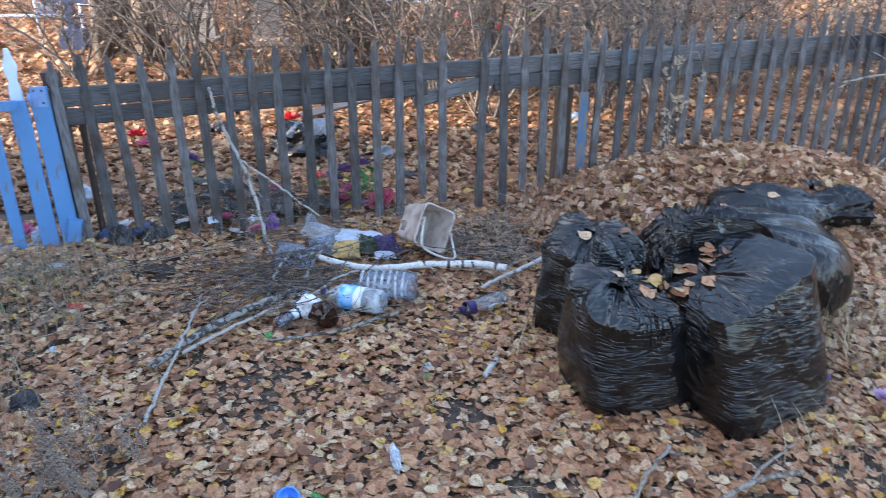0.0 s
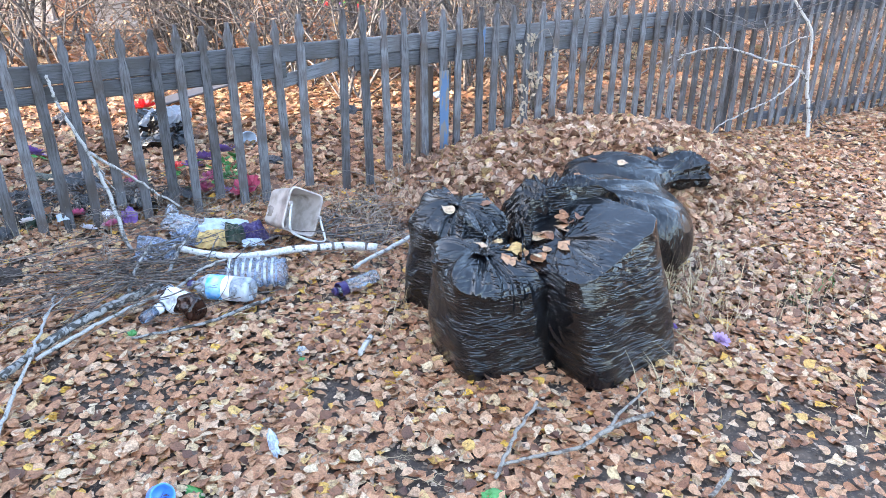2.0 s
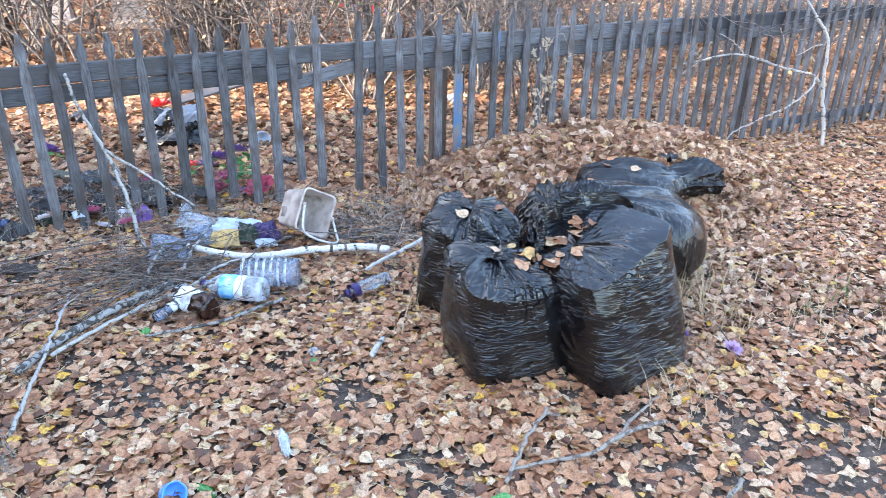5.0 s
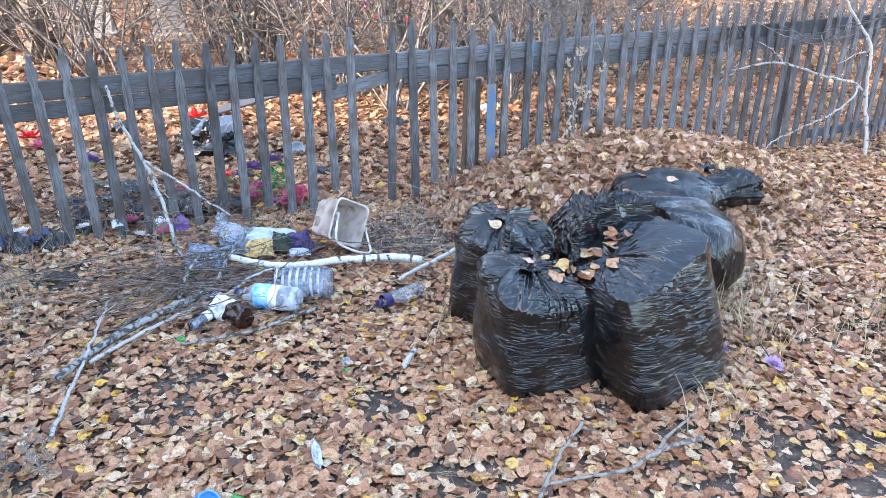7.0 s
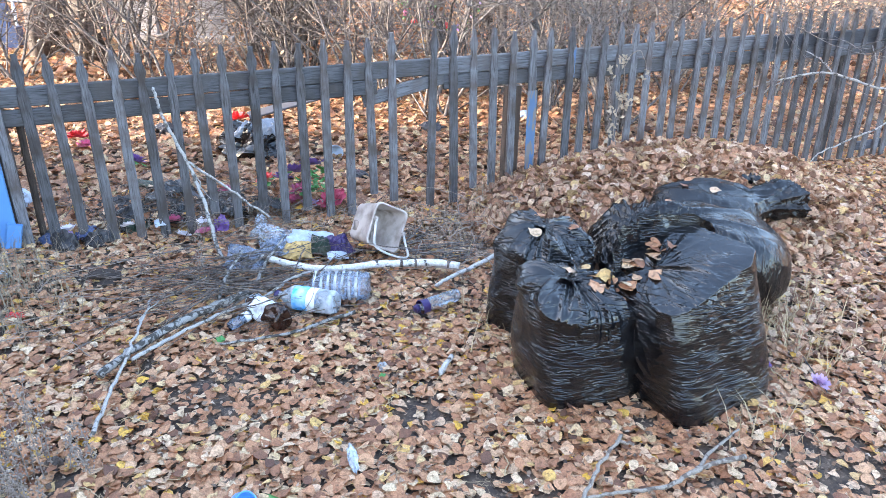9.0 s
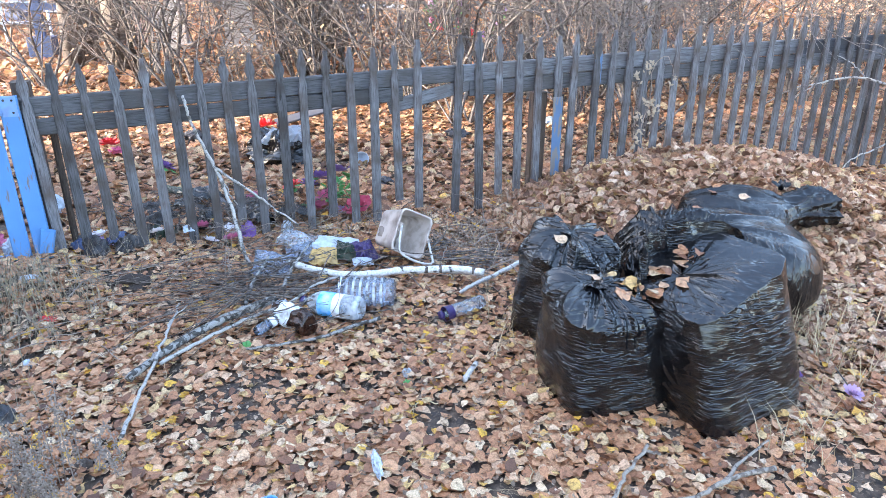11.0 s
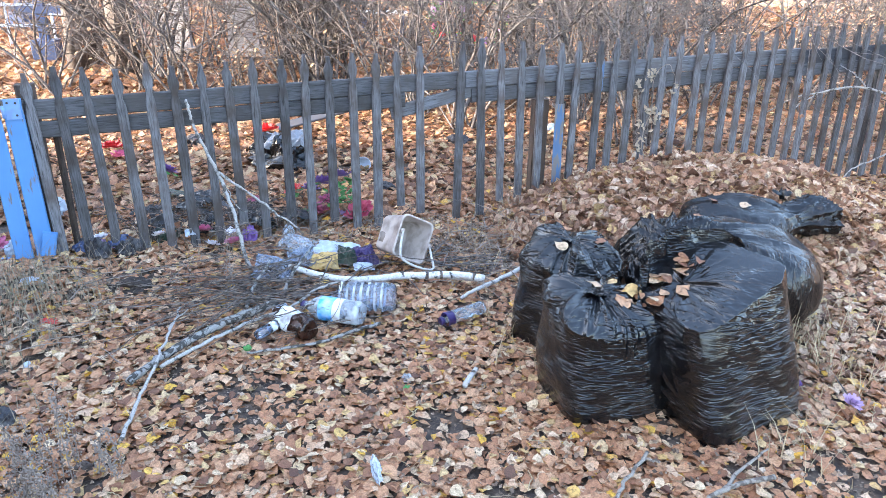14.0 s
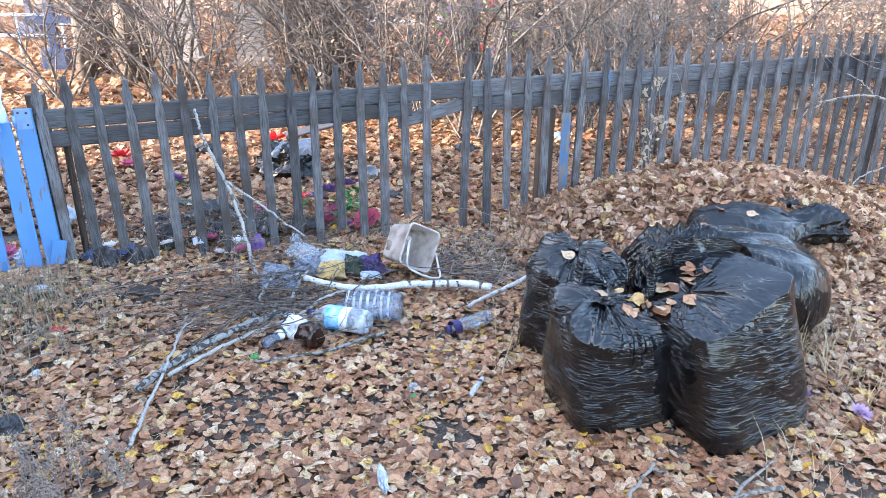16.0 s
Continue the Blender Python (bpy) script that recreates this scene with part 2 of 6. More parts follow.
def film_material(name="black_film", level=True, rough=(0.15, 0.26)):
    """Black refuse-sack film, worn grey-brown in places. level: thin level creases as on a tightly filled sack, else long slack ones."""
    m, t, b = material(name, 0.3, (0.008, 0.008, 0.009), Specular_IOR_Level=0.62 if level else 0.4)
    co = t.nodes.new("ShaderNodeTexCoord")

    def lines(scale, stretch, lean, width, detail=0.6):
        mp = t.nodes.new("ShaderNodeMapping")
        mp.inputs["Rotation"].default_value = [radians(q) for q in lean]
        mp.inputs["Scale"].default_value = stretch
        t.links.new(co.outputs["Object"], mp.inputs["Vector"])
        n = node(t, "TexNoise", Scale=scale, Detail=detail, Distortion=0.25)
        t.links.new(mp.outputs[0], n.inputs["Vector"])
        return ramp(t, n.outputs["Fac"], [(0.5 - width, (0, 0, 0)), (0.5, (1, 1, 1)), (0.5 + width, (0, 0, 0))])
    stretch = (1.0, 1.0, 7.0) if level else (3.6, 2.4, 0.8)
    one = lines(7, stretch, (5, 9, 0) if level else (0, 20, 25), 0.055)
    two = lines(11, stretch, (-7, -9, 0) if level else (0, -15, -20), 0.05, 1.0)
    where = ramp(t, grain(t, 5.5, stretch=(1, 1, 1.5), detail=3), [(0.42, (0.06,) * 3), (0.60, (1,) * 3)] if level else [(0.40, (0.05,) * 3), (0.60, (0.9,) * 3)])
    swell = grain(t, 7, stretch=(0.8, 0.8, 2.4) if level else (1, 1, 1), detail=3, distort=0.4)
    crests = mix(t, 0.45, one, two)
    bump(t, b, mix(t, 0.42, mix(t, 1.0, crests, where, "MULTIPLY"), swell), 0.62 if level else 0.55, 0.02)
    t.links.new(ramp(t, grain(t, 9, detail=5), [(0.35, (rough[0],) * 3), (0.7, (rough[1],) * 3)]), b.inputs["Roughness"])
    dust = ramp(t, grain(t, 3.5, detail=6), [(0.42, (0.004, 0.004, 0.005)), (0.62, (0.0095, 0.0073, 0.0068)), (0.85, (0.017, 0.0125, 0.011))])
    t.links.new(dust, b.inputs["Base Color"])
    return m


def clear_material(name, tint, haze=0.25, dust_color=(0.75, 0.8, 0.85)):
    """Thin clear plastic: lets light through, shines at the edges, with dust on it."""
    m, t, b = material(name, 0.12, dust_color)
    b.inputs["Roughness"].default_value = 0.35
    tp = node(t, "BsdfTransparent")
    tp.inputs[0].default_value = (*tint, 1)
    gl = node(t, "BsdfGlossy", Roughness=0.12)
    fr = node(t, "Fresnel", IOR=1.5)
    bump_n = node(t, "Bump", Strength=0.6, Distance=0.01)
    t.links.new(grain(t, 30, detail=3), bump_n.inputs["Height"])
    t.links.new(bump_n.outputs[0], gl.inputs["Normal"])
    s1 = node(t, "MixShader")
    s2 = node(t, "MixShader")
    t.links.new(fr.outputs[0], s1.inputs[0])
    t.links.new(tp.outputs[0], s1.inputs[1])
    t.links.new(gl.outputs[0], s1.inputs[2])
    dust = ramp(t, grain(t, 22, detail=6), [(0.4, (haze * 0.6,) * 3), (0.7, (min(1, haze * 1.8),) * 3)])
    t.links.new(dust, s2.inputs[0])
    t.links.new(s1.outputs[0], s2.inputs[1])
    t.links.new(b.outputs[0], s2.inputs[2])
    t.links.new(s2.outputs[0], t.nodes["Material Output"].inputs[0])
    return m


def plain(name, color, rough=0.6, vary=0.25, scale=25, dirt=(0.16, 0.12, 0.09)):
    m, t, b = material(name, rough)
    n = grain(t, scale, detail=6)
    t.links.new(mix(t, ramp(t, n, [(0.45, (0, 0, 0)), (0.75, (vary * 2,) * 3)]), color, dirt), b.inputs["Base Color"])
    bump(t, b, n, 0.3, 0.004)
    return m


ADDED_WOODS = bark_material("added_bare_woods", (0.16, 0.12, 0.10), (0.07, 0.05, 0.04), 0.5, 1.6, (1, 1, 0.12))
CRUMB = leaf_material("leaf_crumb", [(0.0, (0.07, 0.045, 0.03)), (0.4, (0.19, 0.125, 0.085)), (0.8, (0.34, 0.25, 0.18)), (1.0, (0.50, 0.40, 0.30))], 0.1)
SOIL = soil_material()
PICKET = wood_material("weathered_picket", (0.150, 0.146, 0.154), (0.036, 0.032, 0.032), (0.075, 0.056, 0.047))
RAIL = wood_material("weathered_rail", (0.135, 0.136, 0.147), (0.04, 0.038, 0.04), (0.09, 0.08, 0.076))
DARK_RAIL = wood_material("dark_rail", (0.065, 0.068, 0.082), (0.022, 0.022, 0.026), (0.05, 0.047, 0.05))
POST = wood_material("old_post", (0.075, 0.054, 0.043), (0.022, 0.017, 0.015), (0.095, 0.062, 0.045))
SHADE_WALL = wood_material("shade_wall_planks", (0.30, 0.25, 0.2), (0.14, 0.11, 0.09), (0.22, 0.19, 0.16))
BLUE = paint_material("blue_paint", (0.06, 0.185, 0.40), chips=0.60)
OLD_BLUE = paint_material("faded_blue_paint", (0.05, 0.10, 0.185), chips=0.5)
WHITE_PAINT = paint_material("white_paint", (0.50, 0.58, 0.70), chips=0.66)
METAL = plain("painted_hinge", (0.16, 0.30, 0.58), 0.5)
BIRCH = bark_material("white_birch_bark", (0.68, 0.67, 0.65), (0.04, 0.035, 0.032), 0.60, 16, (1, 1, 1))
BIRCH_PALE = bark_material("young_birch_bark", (0.50, 0.48, 0.46), (0.10, 0.09, 0.08), 0.6, 26)
BIRCH_OLD = bark_material("grey_birch_bark", (0.29, 0.275, 0.26), (0.05, 0.045, 0.04), 0.47, 42)
PALE_BARK = bark_material("pale_branch_bark", (0.37, 0.35, 0.33), (0.09, 0.08, 0.07), 0.54, 34)
STICK = bark_material("peeled_stick", (0.27, 0.235, 0.20), (0.11, 0.085, 0.07), 0.52, 44)
TWIG = bark_material("thin_twig", (0.17, 0.135, 0.115), (0.05, 0.036, 0.03), 0.5, 60)
BRUSH = bark_material("brush_bark", (0.178, 0.154, 0.143), (0.075, 0.062, 0.055), 0.5, 30)
TRUNK = bark_material("tree_bark", (0.15, 0.125, 0.112), (0.065, 0.053, 0.047), 0.5, 14, (1, 1, 0.3))
STRAW = plain("dead_grass", (0.46, 0.36, 0.22), 0.8, 0.3, 8, (0.24, 0.17, 0.1))
STRAW_GREY = plain("grey_dead_grass", (0.25, 0.20, 0.14), 0.85, 0.3, 12, (0.13, 0.10, 0.06))
WEED = plain("dry_weed", (0.27, 0.215, 0.18), 0.85, 0.3, 20)
SEED = plain("dry_seed_head", (0.36, 0.28, 0.20), 0.85, 0.25, 40)
FILM = film_material()
SLACK_FILM = film_material("slack_black_film", False, (0.17, 0.28))
JUG = clear_material("bluish_clear_plastic", (0.78, 0.85, 0.95), 0.11, (0.60, 0.66, 0.76))
CLEAR = clear_material("clear_plastic", (0.90, 0.93, 0.97), 0.13)
MILKY = clear_material("milky_plastic", (0.84, 0.88, 0.93), 0.36)
BROWN_PET = clear_material("brown_plastic", (0.16, 0.055, 0.03), 0.25, (0.10, 0.04, 0.025))
TUB = plain("dirty_cream_plastic", (0.50, 0.42, 0.37), 0.6, 0.5, 12, (0.17, 0.12, 0.09))
TUB_PALE = plain("worn_white_plastic", (0.56, 0.53, 0.50), 0.55, 0.4, 30, (0.24, 0.2, 0.17))
LABEL_BLUE = plain("sky_blue_label", (0.03, 0.34, 0.76), 0.35, 0.5, 16, (0.72, 0.82, 0.9))
TRAY = clear_material("pale_blue_thin_plastic", (0.66, 0.72, 0.82), 0.22, (0.36, 0.41, 0.50))
LABEL_WHITE = plain("white_label", (0.70, 0.73, 0.77), 0.45, 0.4, 30)
PURPLE = plain("purple_plastic", (0.035, 0.02, 0.095), 0.4, 0.15)
WHITE_FILM = plain("white_film", (0.42, 0.48, 0.56), 0.4, 0.2)
GREY_FILM = plain("grey_film", (0.20, 0.21, 0.235), 0.4, 0.25)
GREEN_FILM = plain("dark_green_film", (0.012, 0.030, 0.018), 0.6, 0.2)
YELLOW_FILM = plain("yellow_film", (0.56, 0.36, 0.13), 0.5, 0.3)
DARK_FILM = plain("dark_film", (0.020, 0.020, 0.025), 0.5, 0.2)
CAP_BLUE = plain("bright_blue_plastic", (0.07, 0.28, 0.85), 0.35, 0.08)
PINK = plain("pink_petal", (0.62, 0.16, 0.30), 0.6, 0.12)
RED_PINK = plain("crimson_petal", (0.50, 0.06, 0.12), 0.6, 0.12)
LILAC = plain("lilac_petal", (0.40, 0.26, 0.42), 0.6, 0.12)
RED = plain("red_petal", (0.60, 0.03, 0.035), 0.6, 0.08)
WHITE_PETAL = plain("white_petal", (0.72, 0.68, 0.72), 0.6, 0.15)
VIOLET = plain("violet_petal", (0.17, 0.08, 0.28), 0.6, 0.15)
GREEN = plain("plastic_leaf_green", (0.06, 0.24, 0.06), 0.5, 0.15)
STONE_GREY = plain("grey_gravestone", (0.30, 0.29, 0.30), 0.7, 0.2, 6)
STONE_PINK = plain("pinkish_gravestone", (0.36, 0.24, 0.22), 0.7, 0.2, 6)
STONE_DARK = plain("dark_gravestone", (0.06, 0.06, 0.07), 0.4, 0.2, 6)
NAVY = paint_material("navy_iron_paint", (0.025, 0.045, 0.11), chips=0.7)

# ---- ground ----
def ground():
    n, k, reach = 250, 7.6, 900.0
    a = reach / math.sinh(k)
    ax = [a * math.sinh(k * (2 * i / n - 1)) for i in range(n + 1)]
    sh = Shape()
    sh.v = [(x + 0.5, y + 3.2, ground_z(x + 0.5, y + 3.2)) for y in ax for x in ax]
    w = n + 1
    sh.f = [(j * w + i, j * w + i + 1, (j + 1) * w + i + 1, (j + 1) * w + i) for j in range(n) for i in range(n)]
    return thing("ground", "dark soil under fallen birch leaves", "ground", kind="structure", shape=sh, mat=SOIL)


ground()

# unseen plank wall, added to close the place and keep the path in shade
wall = Shape()
wall.box((0.2, 30.0, 7.0), pose(-7.0, -10.4, 3.4))
tagged(new("wall_west", wall.mesh("wall_west", SHADE_WALL, False)), "plain grey plank wall, unseen, added to shade the path", "wall", kind="structure")


# unseen woods, added all round beyond everything else, taller north to dim sack reflections
far = Shape()
N_FAR = 180
for k in range(N_FAR):
    a = 2 * math.pi * k / N_FAR
    r = 75 + 4 * noise.noise(Vector((math.cos(a) * 3, math.sin(a) * 3, 1)))
    top = (19.0 if math.sin(a) > 0.05 else 6.0) + 3.0 * noise.noise(Vector((math.cos(a) * 9, math.sin(a) * 9, 4))) + 1.2 * noise.noise(Vector((math.cos(a) * 40, math.sin(a) * 40, 6)))
    far.v += [(r * math.cos(a), r * math.sin(a), -1.5), (r * math.cos(a), r * math.sin(a), top)]
far.f = [(2 * k, 2 * ((k + 1) % N_FAR), 2 * ((k + 1) % N_FAR) + 1, 2 * k + 1) for k in range(N_FAR)]
tagged(new("backdrop", far.mesh("backdrop", ADDED_WOODS)), "brown bare woods added out of view in the distance", "woods", kind="structure")


# ---- fallen leaves ----
LEAF_OUT = np.array([(0, 0), (0.07, 0.26), (0.27, 0.43), (0.52, 0.37), (0.78, 0.15), (1, 0), (0.78, -0.15), (0.52, -0.37), (0.27, -0.43),
                     (0.07, -0.26), (0.3, 0), (0.66, 0)])
LEAF_TRI = [(0, 10, 1), (1, 10, 2), (2, 10, 11), (2, 11, 3), (3, 11, 4), (4, 11, 5), (5, 11, 6), (6, 11, 7), (7, 11, 8), (8, 11, 10), (8, 10, 9), (9, 10, 0)]
FAR_OUT = np.array([(0, 0), (0.35, 0.42), (1, 0), (0.35, -0.42)])
FAR_TRI = [(0, 2, 1), (0, 3, 2)]


def leaves(name, label, spots, mat, size=(0.032, 0.056), tilt=14.0, lift=0.012, far=False, category="fallen leaves"):
    """One sheet of single leaves; spots: x, y, z."""
    spots = np.array(spots)
    n = len(spots)
    out, tri = (FAR_OUT, FAR_TRI) if far else (LEAF_OUT, LEAF_TRI)
    t, w = out[:, 0], out[:, 1]
    ln = rng.uniform(*size, n)
    wide = rng.uniform(0.78, 1.12, n)
    fold, curl, twist = rng.normal(0.08, 0.16, n), rng.normal(0.0, 0.32, n), rng.normal(0, 0.25, n)
    skew = rng.normal(0, 0.06, (n, len(t)))
    x = (t[None] - 0.45) * ln[:, None]
    y = (w[None] * wide[:, None] + skew * (t * (1 - t) * 4)[None]) * ln[:, None]
    z = (np.abs(w)[None] * fold[:, None] + (t[None] - 0.45) ** 2 * curl[:, None] + (t[None] - 0.5) * w[None] * twist[:, None]) * ln[:, None]
    a, b, c = rng.uniform(0, 2 * np.pi, n), np.radians(rng.normal(0, tilt, n)), np.radians(rng.normal(0, tilt, n))
    flip = np.where(rng.random(n) < 0.5, -1.0, 1.0)[:, None]
    z = z * flip
    y, z = y * np.cos(b)[:, None] - z * np.sin(b)[:, None], y * np.sin(b)[:, None] + z * np.cos(b)[:, None]
    x, z = x * np.cos(c)[:, None] + z * np.sin(c)[:, None], -x * np.sin(c)[:, None] + z * np.cos(c)[:, None]
    x, y = x * np.cos(a)[:, None] - y * np.sin(a)[:, None], x * np.sin(a)[:, None] + y * np.cos(a)[:, None]
    z = z - np.minimum(z.min(1), 0)[:, None] * 0.7
    p = np.stack([x + spots[:, :1], y + spots[:, 1:2], z + spots[:, 2:3] + rng.uniform(0.001, lift, n)[:, None]], -1).reshape(-1, 3)
    f = (np.array(tri)[None] + (np.arange(n) * len(t))[:, None, None]).reshape(-1, 3)
    me = bpy.data.meshes.new(name)
    me.vertices.add(len(p))
    me.vertices.foreach_set("co", p.ravel())
    me.loops.add(f.size)
    me.loops.foreach_set("vertex_index", f.ravel().astype(np.int32))
    me.polygons.add(len(f))
    me.polygons.foreach_set("loop_start", np.arange(0, f.size, 3, dtype=np.int32))
    me.polygons.foreach_set("use_smooth", np.ones(len(f), dtype=bool))
    me.materials.append(mat)
    me.update(calc_edges=True)
    me.validate()
    return tagged(new(name, me), label, category, kind="stuff")


BAG_FEET = [(0.70, 2.42, 0.19), (1.15, 2.42, 0.2), (0.63, 2.87, 0.18)]


def bare(x, y):
    """Share of leaves lying at a place: bare soil shows in patches."""
    k = 0.5 + 1.2 * vnoise(x, y, 1.5, 21.0) + 0.4 * vnoise(x, y, 4.0, 9.0)
    d = 1.0
    for cx, cy, r in ((1.75, 1.55, 0.46), (2.25, 1.75, 0.38), (2.0, 1.15, 0.4), (1.5, 1.88, 0.24), (2.7, 2.35, 0.25), (0.95, 1.45, 0.2), (-0.35, 1.62, 0.16), (0.35, 1.75, 0.15), (0.1, 2.2, 0.16), (-1.45, 3.3, 0.16), (-0.8, 3.35, 0.15)):
        d = min(d, 0.16 + ((x - cx) ** 2 + (y - cy) ** 2) / r ** 2 * 0.5)
    if x < -1.55:
        d = min(d, 0.55)
    return min(d, 0.62 + k)


def near_spots():
    pts = []
    for x, y in zip(rng.uniform(-3.4, 6.5, 150000), rng.uniform(0.6, 6.3, 150000)):
        fy = 3.7 + 0.32 * (x + 2)
        if y > fy + 0.5 or x > 3.0 + 0.55 * y or x < -1.1 - 0.6 * y or pile_z(x, y) > 0.03:
            continue
        if any((x - a) ** 2 + (y - b) ** 2 < r * r for a, b, r in BAG_FEET):
            continue
        if rng.random() > bare(x, y):
            continue
        pts.append((x, y, ground_z(x, y)))
    return pts


near = near_spots()
pale = [p for p in near if 1.5 < p[0] + 0.4 * vnoise(p[0], p[1], 2.0, 2.0) < 2.5 and p[1] > 2.5 and rng.random() < 0.7 or p[0] > 2.0 and rng.random() < 0.15]
pale_set = set(pale)
leaves("leaf_litter", "tan and yellow fallen birch leaves on the soil", [p for p in near if p not in pale_set], LEAF, tilt=12, lift=0.026)
leaves("dry_leaf_litter", "pale curled dry leaves beside the sacks", pale, DRY_LEAF, tilt=24, lift=0.03)


crumbs = [(x, y, ground_z(x, y)) for x, y in zip(rng.uniform(-2.4, 3.6, 26000), rng.uniform(1.0, 5.0, 26000)) if y < 4.0 + 0.32 * (x + 2) and x > -1.1 - 0.45 * y and pile_z(x, y) < 0.02]
crumbs += [(x, y, ground_z(x, y)) for x, y in zip(rng.normal(0.35, 0.32, 9000), rng.normal(4.0, 0.28, 9000)) if pile_z(x, y) < 0.02]
leaves("leaf_crumbs", "broken brown leaf crumbs on the soil", crumbs, CRUMB, (0.01, 0.026), 26, 0.03, True)


def wood_spots(n, y0, y1, side):
    pts = []
    for x, y in zip(rng.uniform(-side, side, n), y0 + (y1 - y0) * rng.random(n) ** 1.25):
        if y < 3.7 + 0.32 * (x + 2) + 0.05 or x < -1.6 - 0.66 * y or x > 2.0 + 1.0 * y or pile_z(x, y) > 0.02:
            continue
        pts.append((x, y, ground_z(x, y)))
    return pts


leaves("wood_leaf_litter", "orange fallen birch leaves behind the fence", wood_spots(80000, 4.2, 9.5, 10), WOOD_LEAF, (0.05, 0.085), 18, 0.03)
leaves("far_leaf_litter", "orange leaf carpet among the trees", wood_spots(90000, 9.0, 24, 22), WOOD_LEAF, (0.09, 0.17), 22, 0.05, True)


foot = [(x, y, ground_z(x, y) + 0.03) for x, y in zip(rng.uniform(-2.0, -0.3, 900), rng.uniform(0.05, 0.75, 900) + 3.72)]
foot = [(x, y + 0.32 * (x + 2), z) for x, y, z in foot]
leaves("fence_foot_leaves", "brown and yellow leaves caught in stems behind the pickets", foot, LEAF, (0.035, 0.062), 26, 0.07)


def outer_spots():
    pts = []
    for x, y in zip(rng.uniform(-6.8, 10, 170000), rng.uniform(-5, 8.5, 170000)):
        fy = 3.7 + 0.32 * (x + 2)
        seen = y > 0.6 and y < fy and -1.1 - 0.6 * y < x < 3.0 + 0.55 * y
        if not seen and y < fy + 0.4:
            pts.append((x, y, ground_z(x, y)))
    return pts


leaves("path_leaf_litter", "fallen birch leaves along the path", outer_spots(), LEAF, (0.05, 0.08), 16, 0.03, True)


def leaf_pile():
    sh, n, m = Shape(), 70, 50
    for j in range(m + 1):
        for i in range(n + 1):
            a, b = (i / n * 2 - 1) * 1.5, (j / m * 2 - 1) * 1.08
            p = Vector((1.78, 4.36, 0)) + FENCE_D * a + FENCE_N * b
            h = pile_z(p.x, p.y)
            sh.v.append((p.x, p.y, ground_z(p.x, p.y) + (h if h > 0 else -0.03) - 0.01))
    w = n + 1
    sh.f = [(j * w + i, (j + 1) * w + i, (j + 1) * w + i + 1, j * w + i + 1) for j in range(m) for i in range(n)]
    pile = thing("leaf_pile", "raked heap of pale dry leaves against the fence", "leaf pile", kind="stuff", shape=sh, mat=DRY_LEAF)
    pts = []
    for x, y in zip(rng.uniform(0.2, 3.5, 30000), rng.uniform(3.2, 5.9, 30000)):
        if pile_z(x, y) > 0.005:
            pts.append((x, y, top_z(x, y) - 0.008))
    leaves("heaped_leaves", "pale dry leaves heaped against the fence", pts[:14000], DRY_LEAF, (0.045, 0.078), 30, 0.035)
    return pile


leaf_pile()


# ---- picket fence ----
def picket_shape(h, w, tip, seed):
    """One board with a spear-shaped head; z from its foot."""
    r = random.Random(seed)
    prof = [(0.0, 1.0), (h * 0.3, 1.02), (h * 0.62, 0.97), (h - 0.22, 1.0), (h - 0.185, 0.84), (h - 0.16, 0.60), (h - 0.135, 0.74), (h - 0.10, 1.08), (h - 0.075, 1.0),
            (h - 0.05, 0.68), (h - 0.03, 0.5), (h, tip)]
    sh, y, verts = Shape(), 0.011, []
    for z, k in prof:
        e, d = w / 2 * k, r.uniform(-0.0015, 0.0015)
        b = min(0.004, e * 0.4)
        verts += [(-e + d, -y + b, z), (-e + b + d, -y, z), (e - b + d, -y, z), (e + d, -y + b, z), (e + d, y - b, z), (e - b + d, y, z), (-e + b + d, y, z), (-e + d, y - b, z)]
    m = len(prof)
    faces = [(i * 8 + k, i * 8 + (k + 1) % 8, (i + 1) * 8 + (k + 1) % 8, (i + 1) * 8 + k) for i in range(m - 1) for k in range(8)]
    sh.add(verts, faces + [tuple(range(8))[::-1], tuple((m - 1) * 8 + k for k in range(8))])
    return sh


PICKET_S = [0.021, 0.154, 0.286, 0.441, 0.586, 0.711, 0.854, 0.982, 1.121, 1.273, 1.397, 1.529, 1.664, 1.802, 1.926, 2.068, 2.33, 2.448, 2.584, 2.717,
            2.842, 2.981, 3.094, 3.249, 3.367, 3.491, 3.625, 3.744, 3.861, 3.997, 4.108, 4.244, 4.373, 4.489, 4.607, 4.742, 4.859, 4.972, 5.098, 5.199, 5.323, 5.428]
PICKET_LEAN = [0.021, 0.023, 0.028, 0.018, 0.010, 0.014, 0.011, 0.019, 0.004, 0.003, 0.001, 0.003, 0.005, 0.0, 0.019, 0.006, -0.019, 0.028, 0.024, 0.020, 0.025]
PICKET_FOOT = {7: 0.10, 9: 0.07, 11: 0.06, 14: 0.12, 15: 0.06, 18: 0.09, 19: 0.1}


def rail_top(s):
    return 0.857 + 0.0272 * s


